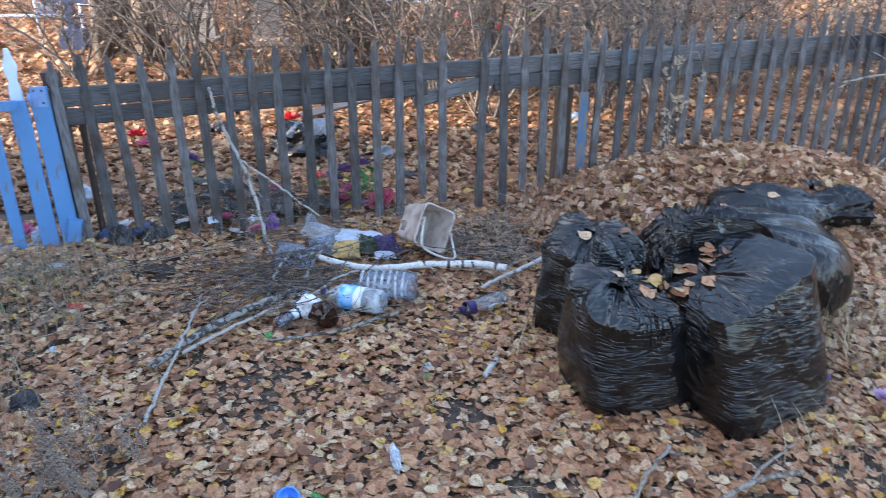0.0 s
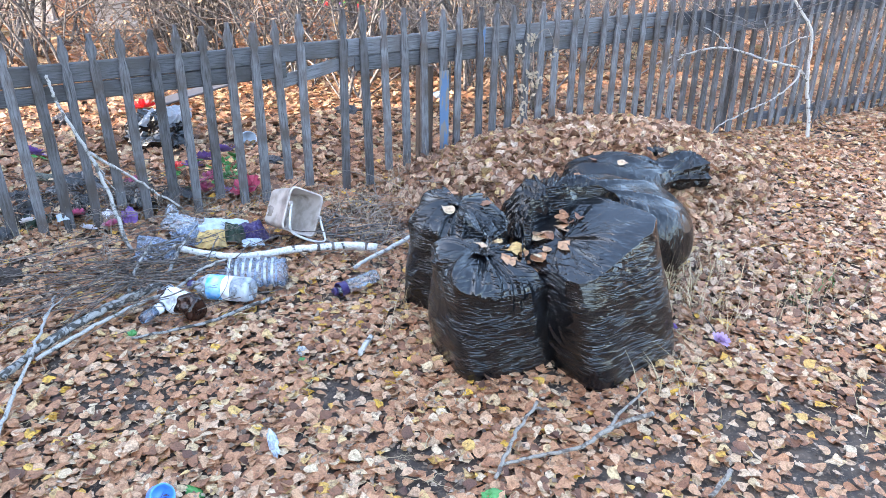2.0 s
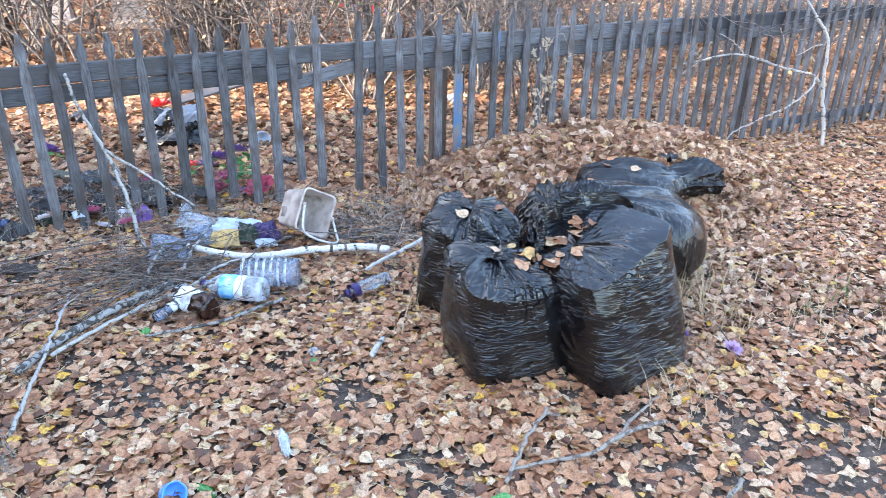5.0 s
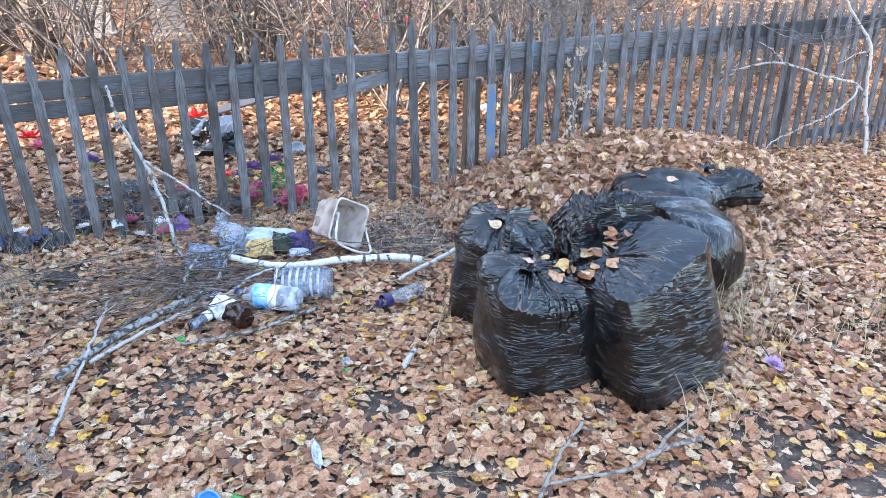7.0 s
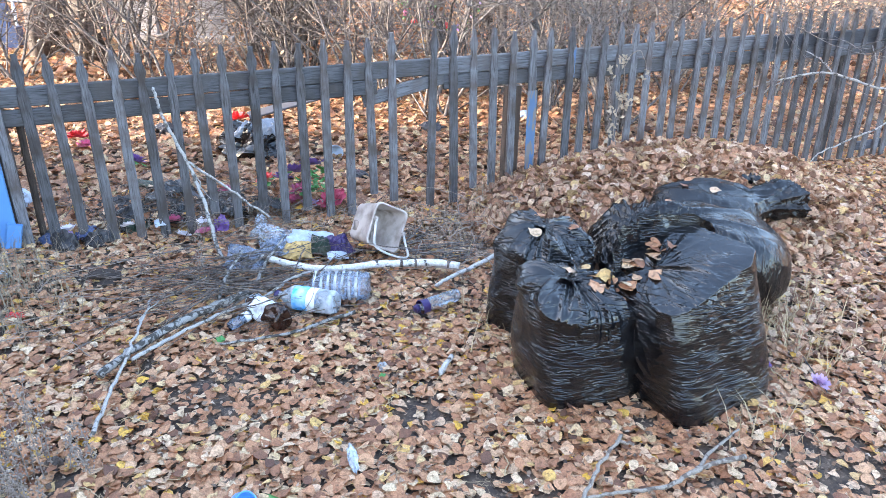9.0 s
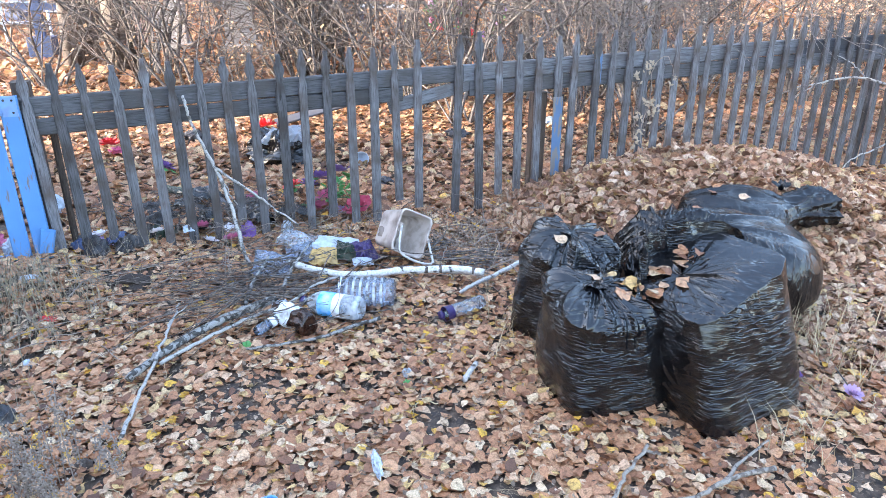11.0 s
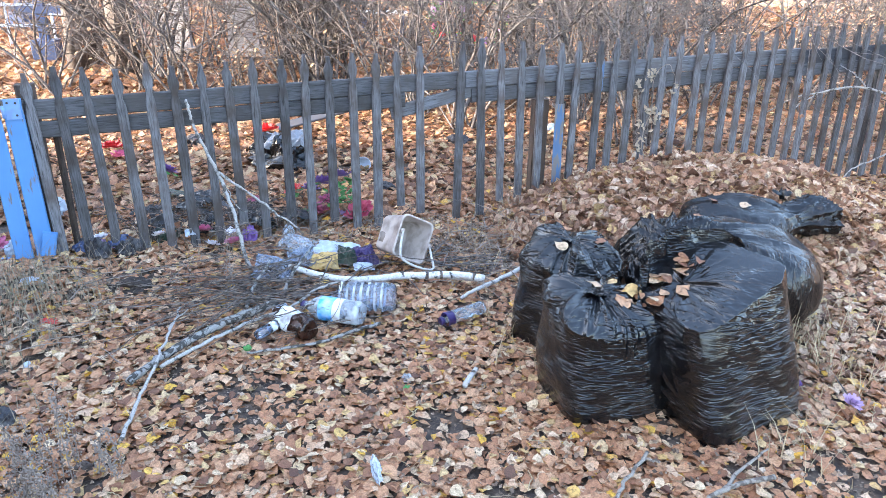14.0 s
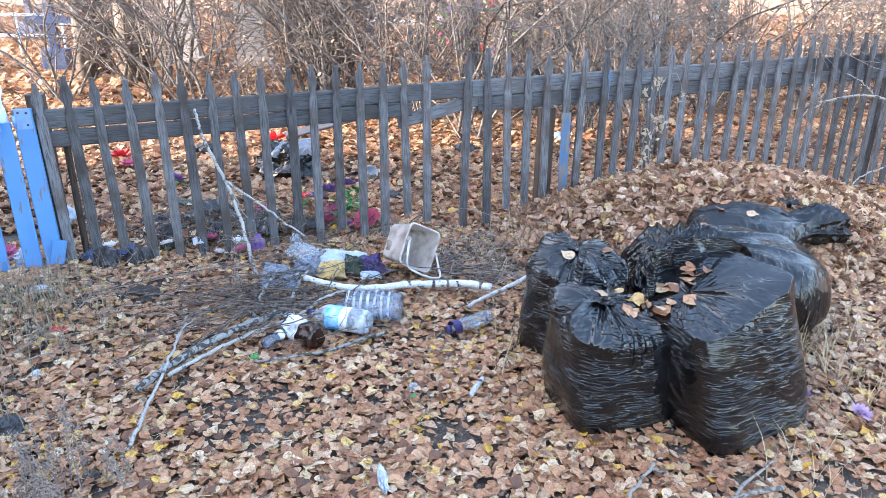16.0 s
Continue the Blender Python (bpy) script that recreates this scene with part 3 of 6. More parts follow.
def picket_fence():
    fence = thing("picket_fence", "weathered grey wooden picket fence, boards leaning", "fence", pose(0, 0, 0))
    kinds = [picket_shape(1.08, w, tip, i).mesh("picket", PICKET, False) for i, (w, tip) in enumerate(((0.050, 0.40), (0.053, 0.5), (0.048, 0.36), (0.051, 0.58)))]
    s_all = list(PICKET_S)
    while s_all[-1] < 11.5:
        s_all.append(s_all[-1] + rnd.uniform(0.108, 0.132))
    for i, s in enumerate(s_all):
        top = 1.0 + 0.026 * s + rnd.uniform(-0.012, 0.018) + (0.03 if i in (15, 16, 17) else 0.0)
        foot = PICKET_FOOT.get(i, -0.03)
        lean = PICKET_LEAN[i] if i < len(PICKET_LEAN) else rnd.uniform(0.0, 0.035)
        k = 0.0 if i > 20 else lean
        m = Matrix.Translation(on_fence(s + lean, 0.028 + rnd.uniform(-0.002, 0.002), foot)) @ pose(0, 0, 0, rnd.uniform(-1, 1), 0, FENCE_TURN) @ \
            Matrix.Rotation(-math.atan2(lean, top), 4, "Y") @ Matrix.Diagonal((1, 1, (top - foot) / 1.08, 1))
        part("picket", kinds[i % 4], PICKET, fence, m=m)
    # two boards side by side for a rail, in lengths
    for s0, s1, drop, wide, off, tiltz in ((-0.05, 2.35, 0.0, 0.098, 0.0, 0.0), (2.36, 4.9, 0.0, 0.098, 0.0, 0.002), (4.9, 11.4, 0.0, 0.115, 0.0, 0.012),
                                           (-0.03, 1.98, 0.104, 0.085, 0.004, 0.006), (1.9, 2.45, 0.128, 0.075, -0.006, 0.055), (2.4, 6.4, 0.103, 0.088, 0.003, 0.0), (6.0, 8.2, 0.90, 0.07, 0.0, 0.0)):
        a, b = on_fence(s0, off, rail_top(s0) - drop - wide / 2 - tiltz), on_fence(s1, off, rail_top(s1) - drop - wide / 2 + tiltz)
        sh = Shape()
        sh.box((0.032, wide, (b - a).length), None, 0.006)
        d = (b - a).normalized()
        x = Vector((-d.y, d.x, 0)).normalized()
        m = Matrix((x, d.cross(x), d)).transposed().to_4x4()
        m.translation = (a + b) / 2
        part("rail", sh, DARK_RAIL if s0 > 4.5 else RAIL, fence, "dark rail board" if s0 > 4.5 else "grey split rail board", m=m, smooth=False)
    for s, off, w, top, mat, label in ((-0.0, -0.06, 0.085, 0.93, POST, "dark round-edged gate post"), (0.10, -0.07, 0.035, 0.70, POST, "dark brown prop post"), (2.905, -0.065, 0.10, 0.72, POST, "dark brown fence post"),
                                       (3.045, -0.03, 0.05, 0.70, POST, "dark brown prop board"), (5.73, -0.07, 0.055, 0.86, PICKET, "dark brown fence post"),
                                       (8.4, -0.07, 0.10, 0.9, POST, "dark brown fence post")):
        sh = Shape()
        sh.box((w, 0.08 if w > 0.07 else 0.03, top + 0.25), None, 0.012)
        part("post", sh, mat, fence, label, m=Matrix.Translation(on_fence(s, off, (top - 0.25) / 2)) @ pose(0, 0, 0, 0, 0, FENCE_TURN), smooth=False)
    # patch of blue paint on one picket
    sh = Shape()
    sh.box((0.052, 0.004, 0.20), None, 0.001)
    part("paint_patch", sh, OLD_BLUE, fence, "old blue paint on a picket", m=Matrix.Translation(on_fence(3.26, 0.0415, 0.87)) @ pose(0, 0, 0, 0, 0, FENCE_TURN), smooth=False)
    sh = Shape()
    sh.box((0.066, 0.005, 0.66), None, 0.001)
    part("paint_patch", sh, OLD_BLUE, fence, "faded blue paint on a picket", m=Matrix.Translation(on_fence(2.998, 0.0425, 0.37)) @ pose(0, 0, 0, 0, -1.2, FENCE_TURN), smooth=False)
    return fence


picket_fence()


def blue_gate():
    gate = thing("blue_gate", "bright blue painted wooden picket gate", "gate", Matrix.Translation(on_fence(-0.06, 0.05)) @ pose(0, 0, 0, 0, 0, FENCE_TURN))

    def board(name, size, x, z, y=0.0, turn=0.0, mat=BLUE, label=""):
        sh = Shape()
        sh.box(size, None, 0.005)
        part(name, sh, mat, gate, label, pose(x, y, z, 0, turn, 0), False)
    board("stile", (0.086, 0.035, 0.90), 0.016, 0.425, 0.0, -0.8)
    board("brace", (0.07, 0.03, 0.22), 0.04, 0.07, -0.034, 14)
    board("picket", (0.084, 0.022, 0.86), -0.082, 0.385, -0.022, -0.6)
    board("rail", (0.95, 0.028, 0.045), -0.56, 0.80, -0.055)
    board("rail", (0.95, 0.024, 0.05), -0.56, 0.02, 0.0)
    sp = picket_shape(1.06, 0.06, 0.34, 5).mesh("picket", WHITE_PAINT, False)
    for i, x in enumerate((-0.222, -0.35, -0.47, -0.60, -0.73, -0.86)):
        board("picket", (0.06, 0.022, 0.84), x, 0.39, -0.03, rnd.uniform(-2, 0.5))
    part("white_picket", sp, WHITE_PAINT, gate, "flaking white picket behind the gate", pose(-0.10, 0.04, 0.0))
    plate = Shape()
    plate.box((0.07, 0.008, 0.10), None, 0.002)
    hinge = part("hinge", plate, METAL, gate, "painted steel hinge plate", pose(0.014, -0.024, 0.83), False)
    knob = Shape()
    knob.tube([(0, 0, -0.03), (0, 0, 0.03)], 0.009, 10)
    part("hinge_pin", knob, METAL, hinge, "painted hinge pin", pose(-0.04, -0.012, -0.01))
    for x, z in ((-0.018, 0.032), (0.018, 0.03), (0.016, -0.03)):
        sc = Shape()
        sc.lathe([(0.0, 0.004), (0.004, 0.003), (0.006, 0.0)], 10, pose(0, 0, 0, 90))
        part("screw", sc, POST, hinge, "rusty screw head", pose(x, -0.004, z))
    return gate


blue_gate()


# ---- refuse sacks ----
def ridged(p):
    return 1 - abs(noise.noise(p)) * 2


def fold(p):
    """A sharp crest with wide hollows, 0 to 1."""
    return max(0.0, 1 - abs(noise.noise(p)) * 2.6) ** 1.6


def ease(t):
    t = min(1.0, max(0.0, t))
    return t * t * (3 - 2 * t)


def standing_sack(label, at, half, turn, square, side, tilt, lean, taper, gather, dome, dip, pleat, seed):
    """Full sack on its base. side: height of the shoulder, tilt: how much it rises along x and y; lean: shift of the top;
    gather: place of the tied mouth from the middle of the top; dome: height of the top over the shoulder; dip: hollow round the mouth; pleat: depth of the folds, under 1 for an open top."""
    nu, nv, sh = 260, 190, Shape()
    turn = radians(turn)
    ct, st = math.cos(turn), math.sin(turn)
    for j in range(nv + 1):
        v = j / nv
        for i in range(nu):
            a = 2 * math.pi * i / nu
            ca, sa = math.cos(a), math.sin(a)
            k = min(1.0, max(0.0, (v - 0.06) / 0.48))
            top = max(0.0, (v - 0.54) / 0.46)
            sq = square + 2.5 * (1 - k) ** 2
            q = (abs(ca) ** sq + abs(sa) ** sq) ** (-1 / sq)
            ex, ey = ca * q * half[0], sa * q * half[1]
            ex, ey = ex * ct - ey * st, ex * st + ey * ct
            out = Vector((ex, ey, 0)).normalized()
            rim = side + tilt[0] * ex / half[0] + tilt[1] * ey / half[1]
            swell = 0.97 + 0.055 * math.sin(k * math.pi) - taper * k + 0.05 * noise.noise(Vector((out.x * 1.2, out.y * 1.2, k * 2.0 + seed)))
            if v < 0.06:
                swell *= (v / 0.06) ** 0.5
            if top == 0.0:
                x, y, z, n = ex * swell, ey * swell, k * rim, out.copy()
                if v < 0.06:
                    z, n = 0.0, Vector((0, 0, 0))
                elif k < 0.06:
                    x, y = x * (1 - 0.05 * (1 - k / 0.06) ** 2), y * (1 - 0.05 * (1 - k / 0.06) ** 2)
                x, y = x + lean[0] * k, y + lean[1] * k
            else:
                h, up = (math.cos(top * math.pi / 2) ** 0.9, math.sin(top * math.pi / 2) ** 1.1) if pleat == 1 else (1 - top, top)
                gx, gy = gather[0] * (1 - h), gather[1] * (1 - h)
                x, y = ex * swell * h + lean[0] + gx, ey * swell * h + lean[1] + gy
                z = rim * h + side * (1 - h) + dome * up - dip * math.exp(-(h / (0.24 if pleat == 1 else 0.45)) ** 2)
                n = (out * h + Vector((0, 0, up + 0.1))).normalized()
            # level creases on the side, folds that run to the mouth on the top
            wob = 2.2 * noise.noise(Vector((out.x * 2.2, out.y * 2.2, z * 4 + seed)))
            flat = ease(k * 8) * (1 - ease(top * 5))
            d = flat * 0.0048 * fold(Vector((out.x * 2.6, out.y * 2.6, z * 24 + seed + wob))) * (0.35 + max(0.0, 0.9 * noise.noise(Vector((out.x * 1.6, out.y * 1.6, z * 5 + seed * 2)))) * 2)
            # drawn-in vertical tension under the shoulder
            d += 0.008 * fold(Vector((out.x * 3.4, out.y * 3.4, seed + z * 1.5))) * ease((k - 0.72) / 0.28) * (1 - ease(top * 3))
            d += 0.013 * noise.noise(Vector((out.x * 1.7, out.y * 1.7, z * 4 + seed * 2))) * ease(k * 4)
            if top > 0:
                w = math.sin(min(1.0, top * 1.02) * math.pi) ** 0.55
                spin = seed + top * 0.7
                d += w * pleat * (0.030 * fold(Vector((out.x * 1.7, out.y * 1.7, spin))) + 0.016 * fold(Vector((out.x * 3.6, out.y * 3.6, spin * 1.3)))
                                  + 0.004 * fold(Vector((out.x * 8, out.y * 8, spin))) + 0.016 * noise.noise(Vector((x * 11, y * 11, seed))) - 0.012)
            sh.v.append((x + n.x * d, y + n.y * d, max(0.0, z + n.z * d)))
    sh.f = [(j * nu + i, j * nu + (i + 1) % nu, (j + 1) * nu + (i + 1) % nu, (j + 1) * nu + i) for j in range(nv) for i in range(nu)]
    sack = thing("refuse_sack", label, "refuse sack", pose(at[0], at[1], ground_z(*at) + 0.004), "heap of refuse sacks", shape=sh, mat=FILM)
    if pleat == 1:
        mouth(sack, Vector((lean[0] + gather[0], lean[1] + gather[1], side + dome - dip - 0.022)), 0.038, seed)
    return sack


def mouth(sack, at, size, seed, mat=None):
    """A tied mouth: a narrow neck of film that fans out into a crumpled, uneven frill."""
    sh, n, rows_m = Shape(), 64, 12
    for j in range(rows_m):
        t = j / (rows_m - 1)
        for i in range(n):
            a = 2 * math.pi * i / n
            c = Vector((math.cos(a), math.sin(a), 0))
            k = noise.noise(Vector((c.x * 1.6, c.y * 1.6, seed + t * 0.6)))
            f = fold(Vector((c.x * 3.1, c.y * 3.1, seed + t * 0.5))) - 0.35
            r = size * (0.24 + 0.95 * t ** 1.3 * (1 + 0.8 * k)) * (1 + 0.30 * f)
            z = size * (0.95 * math.sin(min(1.0, t * 1.25) * math.pi * 0.62) * (1 + 0.7 * k) + 0.42 * f * t)
            sh.v.append((at.x + r * c.x, at.y + r * c.y, at.z + z))
    sh.f = [(j * n + i, j * n + (i + 1) % n, (j + 1) * n + (i + 1) % n, (j + 1) * n + i) for j in range(rows_m - 1) for i in range(n)]
    return part("sack_mouth", sh, mat or FILM, sack, "crumpled tied mouth")


def lying_sack(label, at, half, height, turn, neck, tie, seed, slope=(0, 0, 0)):
    """Sack on its side: a slumped swollen body; with a neck it is drawn out along +x.
    tie: where the film is tied, towards which the folds run."""
    nu, nv, sh = 210, 220, Shape()
    rx, ry = half
    tie = Vector(tie)
    for j in range(nv + 1):
        v = j / nv
        t = v * 2 - 1
        body = max(0.0, 1 - abs(t) ** 2.6) ** 0.5
        x, wide, tall = t * rx, body, body
        if neck and t > 0.1:
            k = (t - 0.1) / 0.9
            x = rx * (0.1 + 0.9 * k) + neck * k ** 1.4
            flare = 0.44 + 0.10 * ease((k - 0.6) / 0.4)
            wide = body * (1 - ease(k * 1.5)) + flare * ease(k * 1.5)
            tall = body * (1 - ease(k * 1.5)) + (flare * 1.25) * ease(k * 1.5)
            if k > 0.97:
                wide, tall = wide * 0.55, tall * 0.6
        for i in range(nu):
            a = 2 * math.pi * i / nu
            ca, sa = math.cos(a), math.sin(a)
            q = (abs(ca) ** 2.3 + abs(sa) ** 2.3) ** (-1 / 2.3)
            y, z = ca * q * ry * wide, sa * q * height * 0.5 * tall
            n = Vector((0.35 * t ** 3, ca, sa)).normalized()
            p = Vector((x, y, z + height * (0.44 if not neck else 0.40)))
            to = p - tie
            far = to.length
            to = to / max(far, 1e-4)
            near = math.exp(-(far / 0.27) ** 2) * ease(far / 0.16) * (0.2 if neck else 1.0)
            d = (0.010 + 0.040 * near) * fold(to * 2.2 + Vector((seed, 0, far * 0.7))) + (0.004 + 0.024 * near) * fold(to * 5.5 + Vector((0, seed, far * 1.1)))
            # long drape folds down the flanks and a few broad hollows
            d += (0.007 * fold(Vector((x * 7 + seed, y * 2.5, z * 0.9))) + 0.003 * fold(Vector((x * 15 + seed, y * 5, z * 1.4)))) * max(0.0, 0.8 - sa) * ease(1.2 + t)
            d += 0.028 * noise.noise(Vector((x * 2.4, y * 2.4, z * 2.4 + seed))) + 0.008 * noise.noise(Vector((x * 8, y * 8, z * 8 + seed)))
            if neck:
                d += ease((t - 0.3) * 2) * 0.030 * fold(Vector((x * 1.5 + seed, ca * 1.3, sa * 1.3))) + 0.016 * fold(Vector((x * 4 + y * 6, y * 4 + seed, z * 3)))
            p += n * d * min(1, wide * 2.2)
            p.z = max(p.z, 0.0)
            sh.v.append((p.x, p.y, p.z))
    sh.f = [(j * nu + i, j * nu + (i + 1) % nu, (j + 1) * nu + (i + 1) % nu, (j + 1) * nu + i) for j in range(nv) for i in range(nu)]
    sh.f += [tuple(range(nu))[::-1], tuple(nv * nu + k for k in range(nu))]
    sack = thing("refuse_sack", label, "refuse sack", pose(at[0], at[1], at[2], slope[0], slope[1], turn), "heap of refuse sacks", shape=sh, mat=SLACK_FILM)
    if neck:
        mouth(sack, Vector((0.25, 0.06, 0.19)), 0.042, seed, SLACK_FILM)
    else:
        mouth(sack, tie - Vector((0, 0, 0.012)), 0.042, seed, SLACK_FILM)
    return sack


sacks = [
    standing_sack("full black refuse sack with gathered top, leaves on it", (0.698, 2.415), (0.214, 0.208), 15, 2.9, 0.345, (-0.035, 0.005), (-0.02, 0.0), 0.01, (-0.03, 0.005), 0.10, 0.014, 1.0, 1.7),
    standing_sack("tall full black refuse sack, torn and half open", (1.130, 2.385), (0.258, 0.240), 29, 5.2, 0.495, (0.075, 0.035), (-0.085, 0.02), 0.17, (-0.075, 0.03), 0.015, 0.035, 0.5, 8.3),
    standing_sack("black refuse sack with gathered top behind the others", (0.645, 2.885), (0.205, 0.205), 50, 2.4, 0.37, (-0.01, 0.01), (0.0, 0.0), 0.0, (0.0, -0.01), 0.11, 0.016, 1.0, 15.1),
    lying_sack("large smooth black refuse sack slumped on its side", (1.37, 3.10, 0.0), (0.47, 0.33), 0.455, -6, 0.0, (-0.25, -0.05, 0.385), 4.4),
    lying_sack("slack black refuse sack with long neck on the leaf heap", (1.76, 3.70, 0.14), (0.36, 0.24), 0.235, 10, 0.13, (0.47, 0.0, 0.13), 11.9, (2, -2, 0.0)),
]

# standing torn edge of the open sack
edge = [Vector(p) for p in ((0.80, 2.33, 0.40), (0.825, 2.43, 0.44), (0.875, 2.52, 0.50), (0.965, 2.585, 0.545), (1.10, 2.61, 0.56), (1.26, 2.585, 0.55))]
flap, cols, rows_n = Shape(), 61, 10
for j in range(rows_n):
    for i in range(cols):
        u = i / (cols - 1) * (len(edge) - 1.001)
        p = edge[int(u)].lerp(edge[int(u) + 1], u - int(u))
        h = j / (rows_n - 1)
        k = noise.noise(Vector((u * 1.8, h * 1.5, 4.0)))
        tall = 0.065 * math.sin((0.06 + 0.86 * i / (cols - 1)) * math.pi) ** 0.7 * (1 + 0.5 * noise.noise(Vector((u * 2.6, 0, 1))))
        c = fold(Vector((u * 3.0 + h, h * 0.7, 2.0)))
        flap.v.append((p.x - 0.02 * h + 0.018 * k + 0.016 * c * h, p.y + 0.02 * h * h + 0.02 * noise.noise(Vector((u * 3, h, 9))) - 0.016 * c * h, p.z - 0.07 + (0.07 + tall) * h + 0.012 * k * h))
flap.f = [(j * cols + i, j * cols + i + 1, (j + 1) * cols + i + 1, (j + 1) * cols + i) for j in range(rows_n - 1) for i in range(cols - 1)]
part("sack_flap", flap, FILM, sacks[1], "torn edge of black film", sacks[1].matrix_basis.inverted())


# leaves that fell on the sacks
bpy.context.view_layer.update()
from mathutils.bvhtree import BVHTree
spots = []
for sack, around in ((sacks[0], ((0.70, 2.37, 0.08, 4), (0.78, 2.40, 0.05, 6))), (sacks[1], ((0.85, 2.37, 0.05, 9), (0.91, 2.46, 0.05, 9), (1.0, 2.54, 0.06, 6))), (sacks[2], ((0.64, 2.84, 0.10, 3),)),
                     (sacks[3], ((1.12, 3.05, 0.12, 3), (1.35, 3.35, 0.12, 3))), (sacks[4], ((1.62, 3.6, 0.15, 4),))):
    tree = BVHTree.FromPolygons([sack.matrix_world @ v.co for v in sack.data.vertices], [p.vertices for p in sack.data.polygons])
    for cx, cy, r, n in around:
        for k in range(n):
            x, y = cx + rnd.gauss(0, r * 0.6), cy + rnd.gauss(0, r * 0.6)
            hit = tree.ray_cast(Vector((x, y, 2)), Vector((0, 0, -1)))[0]
            if hit:
                spots.append((x, y, hit.z + 0.002))
leaves("leaves_on_sacks", "pale fallen leaves lying on the black sacks", spots, LEAF, (0.05, 0.075), 12, 0.006)

# ---- sticks and branches ----
def smooth_line(pts, steps=6, jitter=0.0):
    """A rounded line through the given places."""
    p = [Vector(q) for q in pts]
    p = [p[0] * 2 - p[1]] + p + [p[-1] * 2 - p[-2]]
    out = []
    for i in range(1, len(p) - 2):
        for k in range(steps):
            t = k / steps
            out.append(0.5 * ((2 * p[i]) + (p[i + 1] - p[i - 1]) * t + (2 * p[i - 1] - 5 * p[i] + 4 * p[i + 1] - p[i + 2]) * t * t
                              + (3 * p[i] - p[i - 1] - 3 * p[i + 1] + p[i + 2]) * t ** 3))
    out.append(p[-2])
    return [q + Vector((rnd.gauss(0, jitter), rnd.gauss(0, jitter), rnd.gauss(0, jitter * 0.6))) for q in out]


def limb(sh, pts, r0, r1, sides=8, steps=6, jitter=0.0):
    line = smooth_line(pts, steps, jitter)
    n = len(line) - 1
    sh.tube(line, [(r0 + (r1 - r0) * i / n) * (1 + rnd.uniform(-0.08, 0.1)) for i in range(n + 1)], sides)


def stick(name, label, pts, r0, r1, mat, sides=9, jitter=0.002, extra=()):
    sh = Shape()
    limb(sh, pts, r0, r1, sides, 7, jitter)
    ob = thing(name, label, "branch" if name == "branch" else "stick", shape=sh, mat=mat)
    for i, (q, a, b) in enumerate(extra):
        s2 = Shape()
        limb(s2, q, a, b, 7, 6, jitter)
        part("side_twig", s2, mat, ob)
    return ob


log = stick("birch_log", "white birch branch with black bands on rubbish", [(-0.671, 3.407, 0.085), (-0.555, 3.336, 0.080), (-0.404, 3.280, 0.075), (-0.246, 3.289, 0.070), (-0.112, 3.341, 0.065), (0.026, 3.361, 0.060), (0.197, 3.377, 0.055), (0.317, 3.344, 0.050)], 0.016, 0.019, BIRCH, 14, 0.001)
tagged(log, category="log")
for x, y, z, w in ((-0.651, 3.393, 0.084, 0.0203), (-0.099, 3.346, 0.065, 0.0203), (0.026, 3.361, 0.060, 0.0203), (0.097, 3.370, 0.058, 0.0203), (0.267, 3.360, 0.052, 0.0203)):
    s = Shape()
    s.tube([(x - 0.009, y, z), (x, y, z), (x + 0.010, y, z)], [w * 0.93, w, w * 0.92], 12)
    part("bark_scar", s, TWIG, log, "black bark scar")
stick("birch_stick", "white birch stick with dark scars on the leaves", [(0.190, 3.166, 0.030), (0.288, 3.265, 0.035), (0.397, 3.362, 0.040), (0.531, 3.489, 0.050)], 0.009, 0.012, BIRCH_PALE)
stick("branch", "thick grey birch branch with rough bark", [(-1.118, 2.430, 0.030), (-1.055, 2.576, 0.040), (-0.965, 2.728, 0.050), (-0.837, 2.877, 0.060), (-0.666, 3.027, 0.075)], 0.016, 0.019, BIRCH_OLD, 11, 0.003,
      [([(-0.80, 3.0, 0.06), (-0.79, 3.12, 0.10), (-0.74, 3.28, 0.17)], 0.009, 0.005), ([(-0.66, 3.14, 0.07), (-0.62, 3.26, 0.13), (-0.55, 3.40, 0.2)], 0.009, 0.004)])
stick("branch", "long pale bare branch lying on leaves", [(-1.022, 2.509, 0.050), (-0.895, 2.702, 0.050), (-0.748, 2.872, 0.055), (-0.588, 2.973, 0.080), (-0.502, 3.069, 0.110), (-0.396, 3.131, 0.130)], 0.0085, 0.005, PALE_BARK, 9, 0.003)
stick("branch", "thin white birch stick across the branches", [(-1.019, 2.093, 0.010), (-1.033, 2.283, 0.030), (-1.034, 2.473, 0.065), (-1.049, 2.678, 0.085), (-1.073, 2.926, 0.100)], 0.008, 0.004, PALE_BARK, 9, 0.003,
      [([(-1.049, 2.678, 0.085), (-1.056, 2.796, 0.100), (-1.004, 2.887, 0.120)], 0.004, 0.002)])
stick("branch", "forked pale birch branch leaning on the fence", [(-1.256, 3.880, 0.835), (-1.238, 3.865, 0.762), (-1.211, 3.850, 0.674), (-1.103, 3.780, 0.477), (-1.047, 3.720, 0.375), (-1.004, 3.660, 0.289), (-0.956, 3.580, 0.174), (-0.904, 3.500, 0.026)], 0.007, 0.011, PALE_BARK, 9, 0.003,
      [([(-1.096, 3.775, 0.467), (-0.961, 3.740, 0.386), (-0.821, 3.700, 0.296), (-0.658, 3.640, 0.196)], 0.008, 0.005), ([(-1.062, 3.740, 0.423), (-1.012, 3.730, 0.309), (-0.957, 3.720, 0.264)], 0.004, 0.002)])
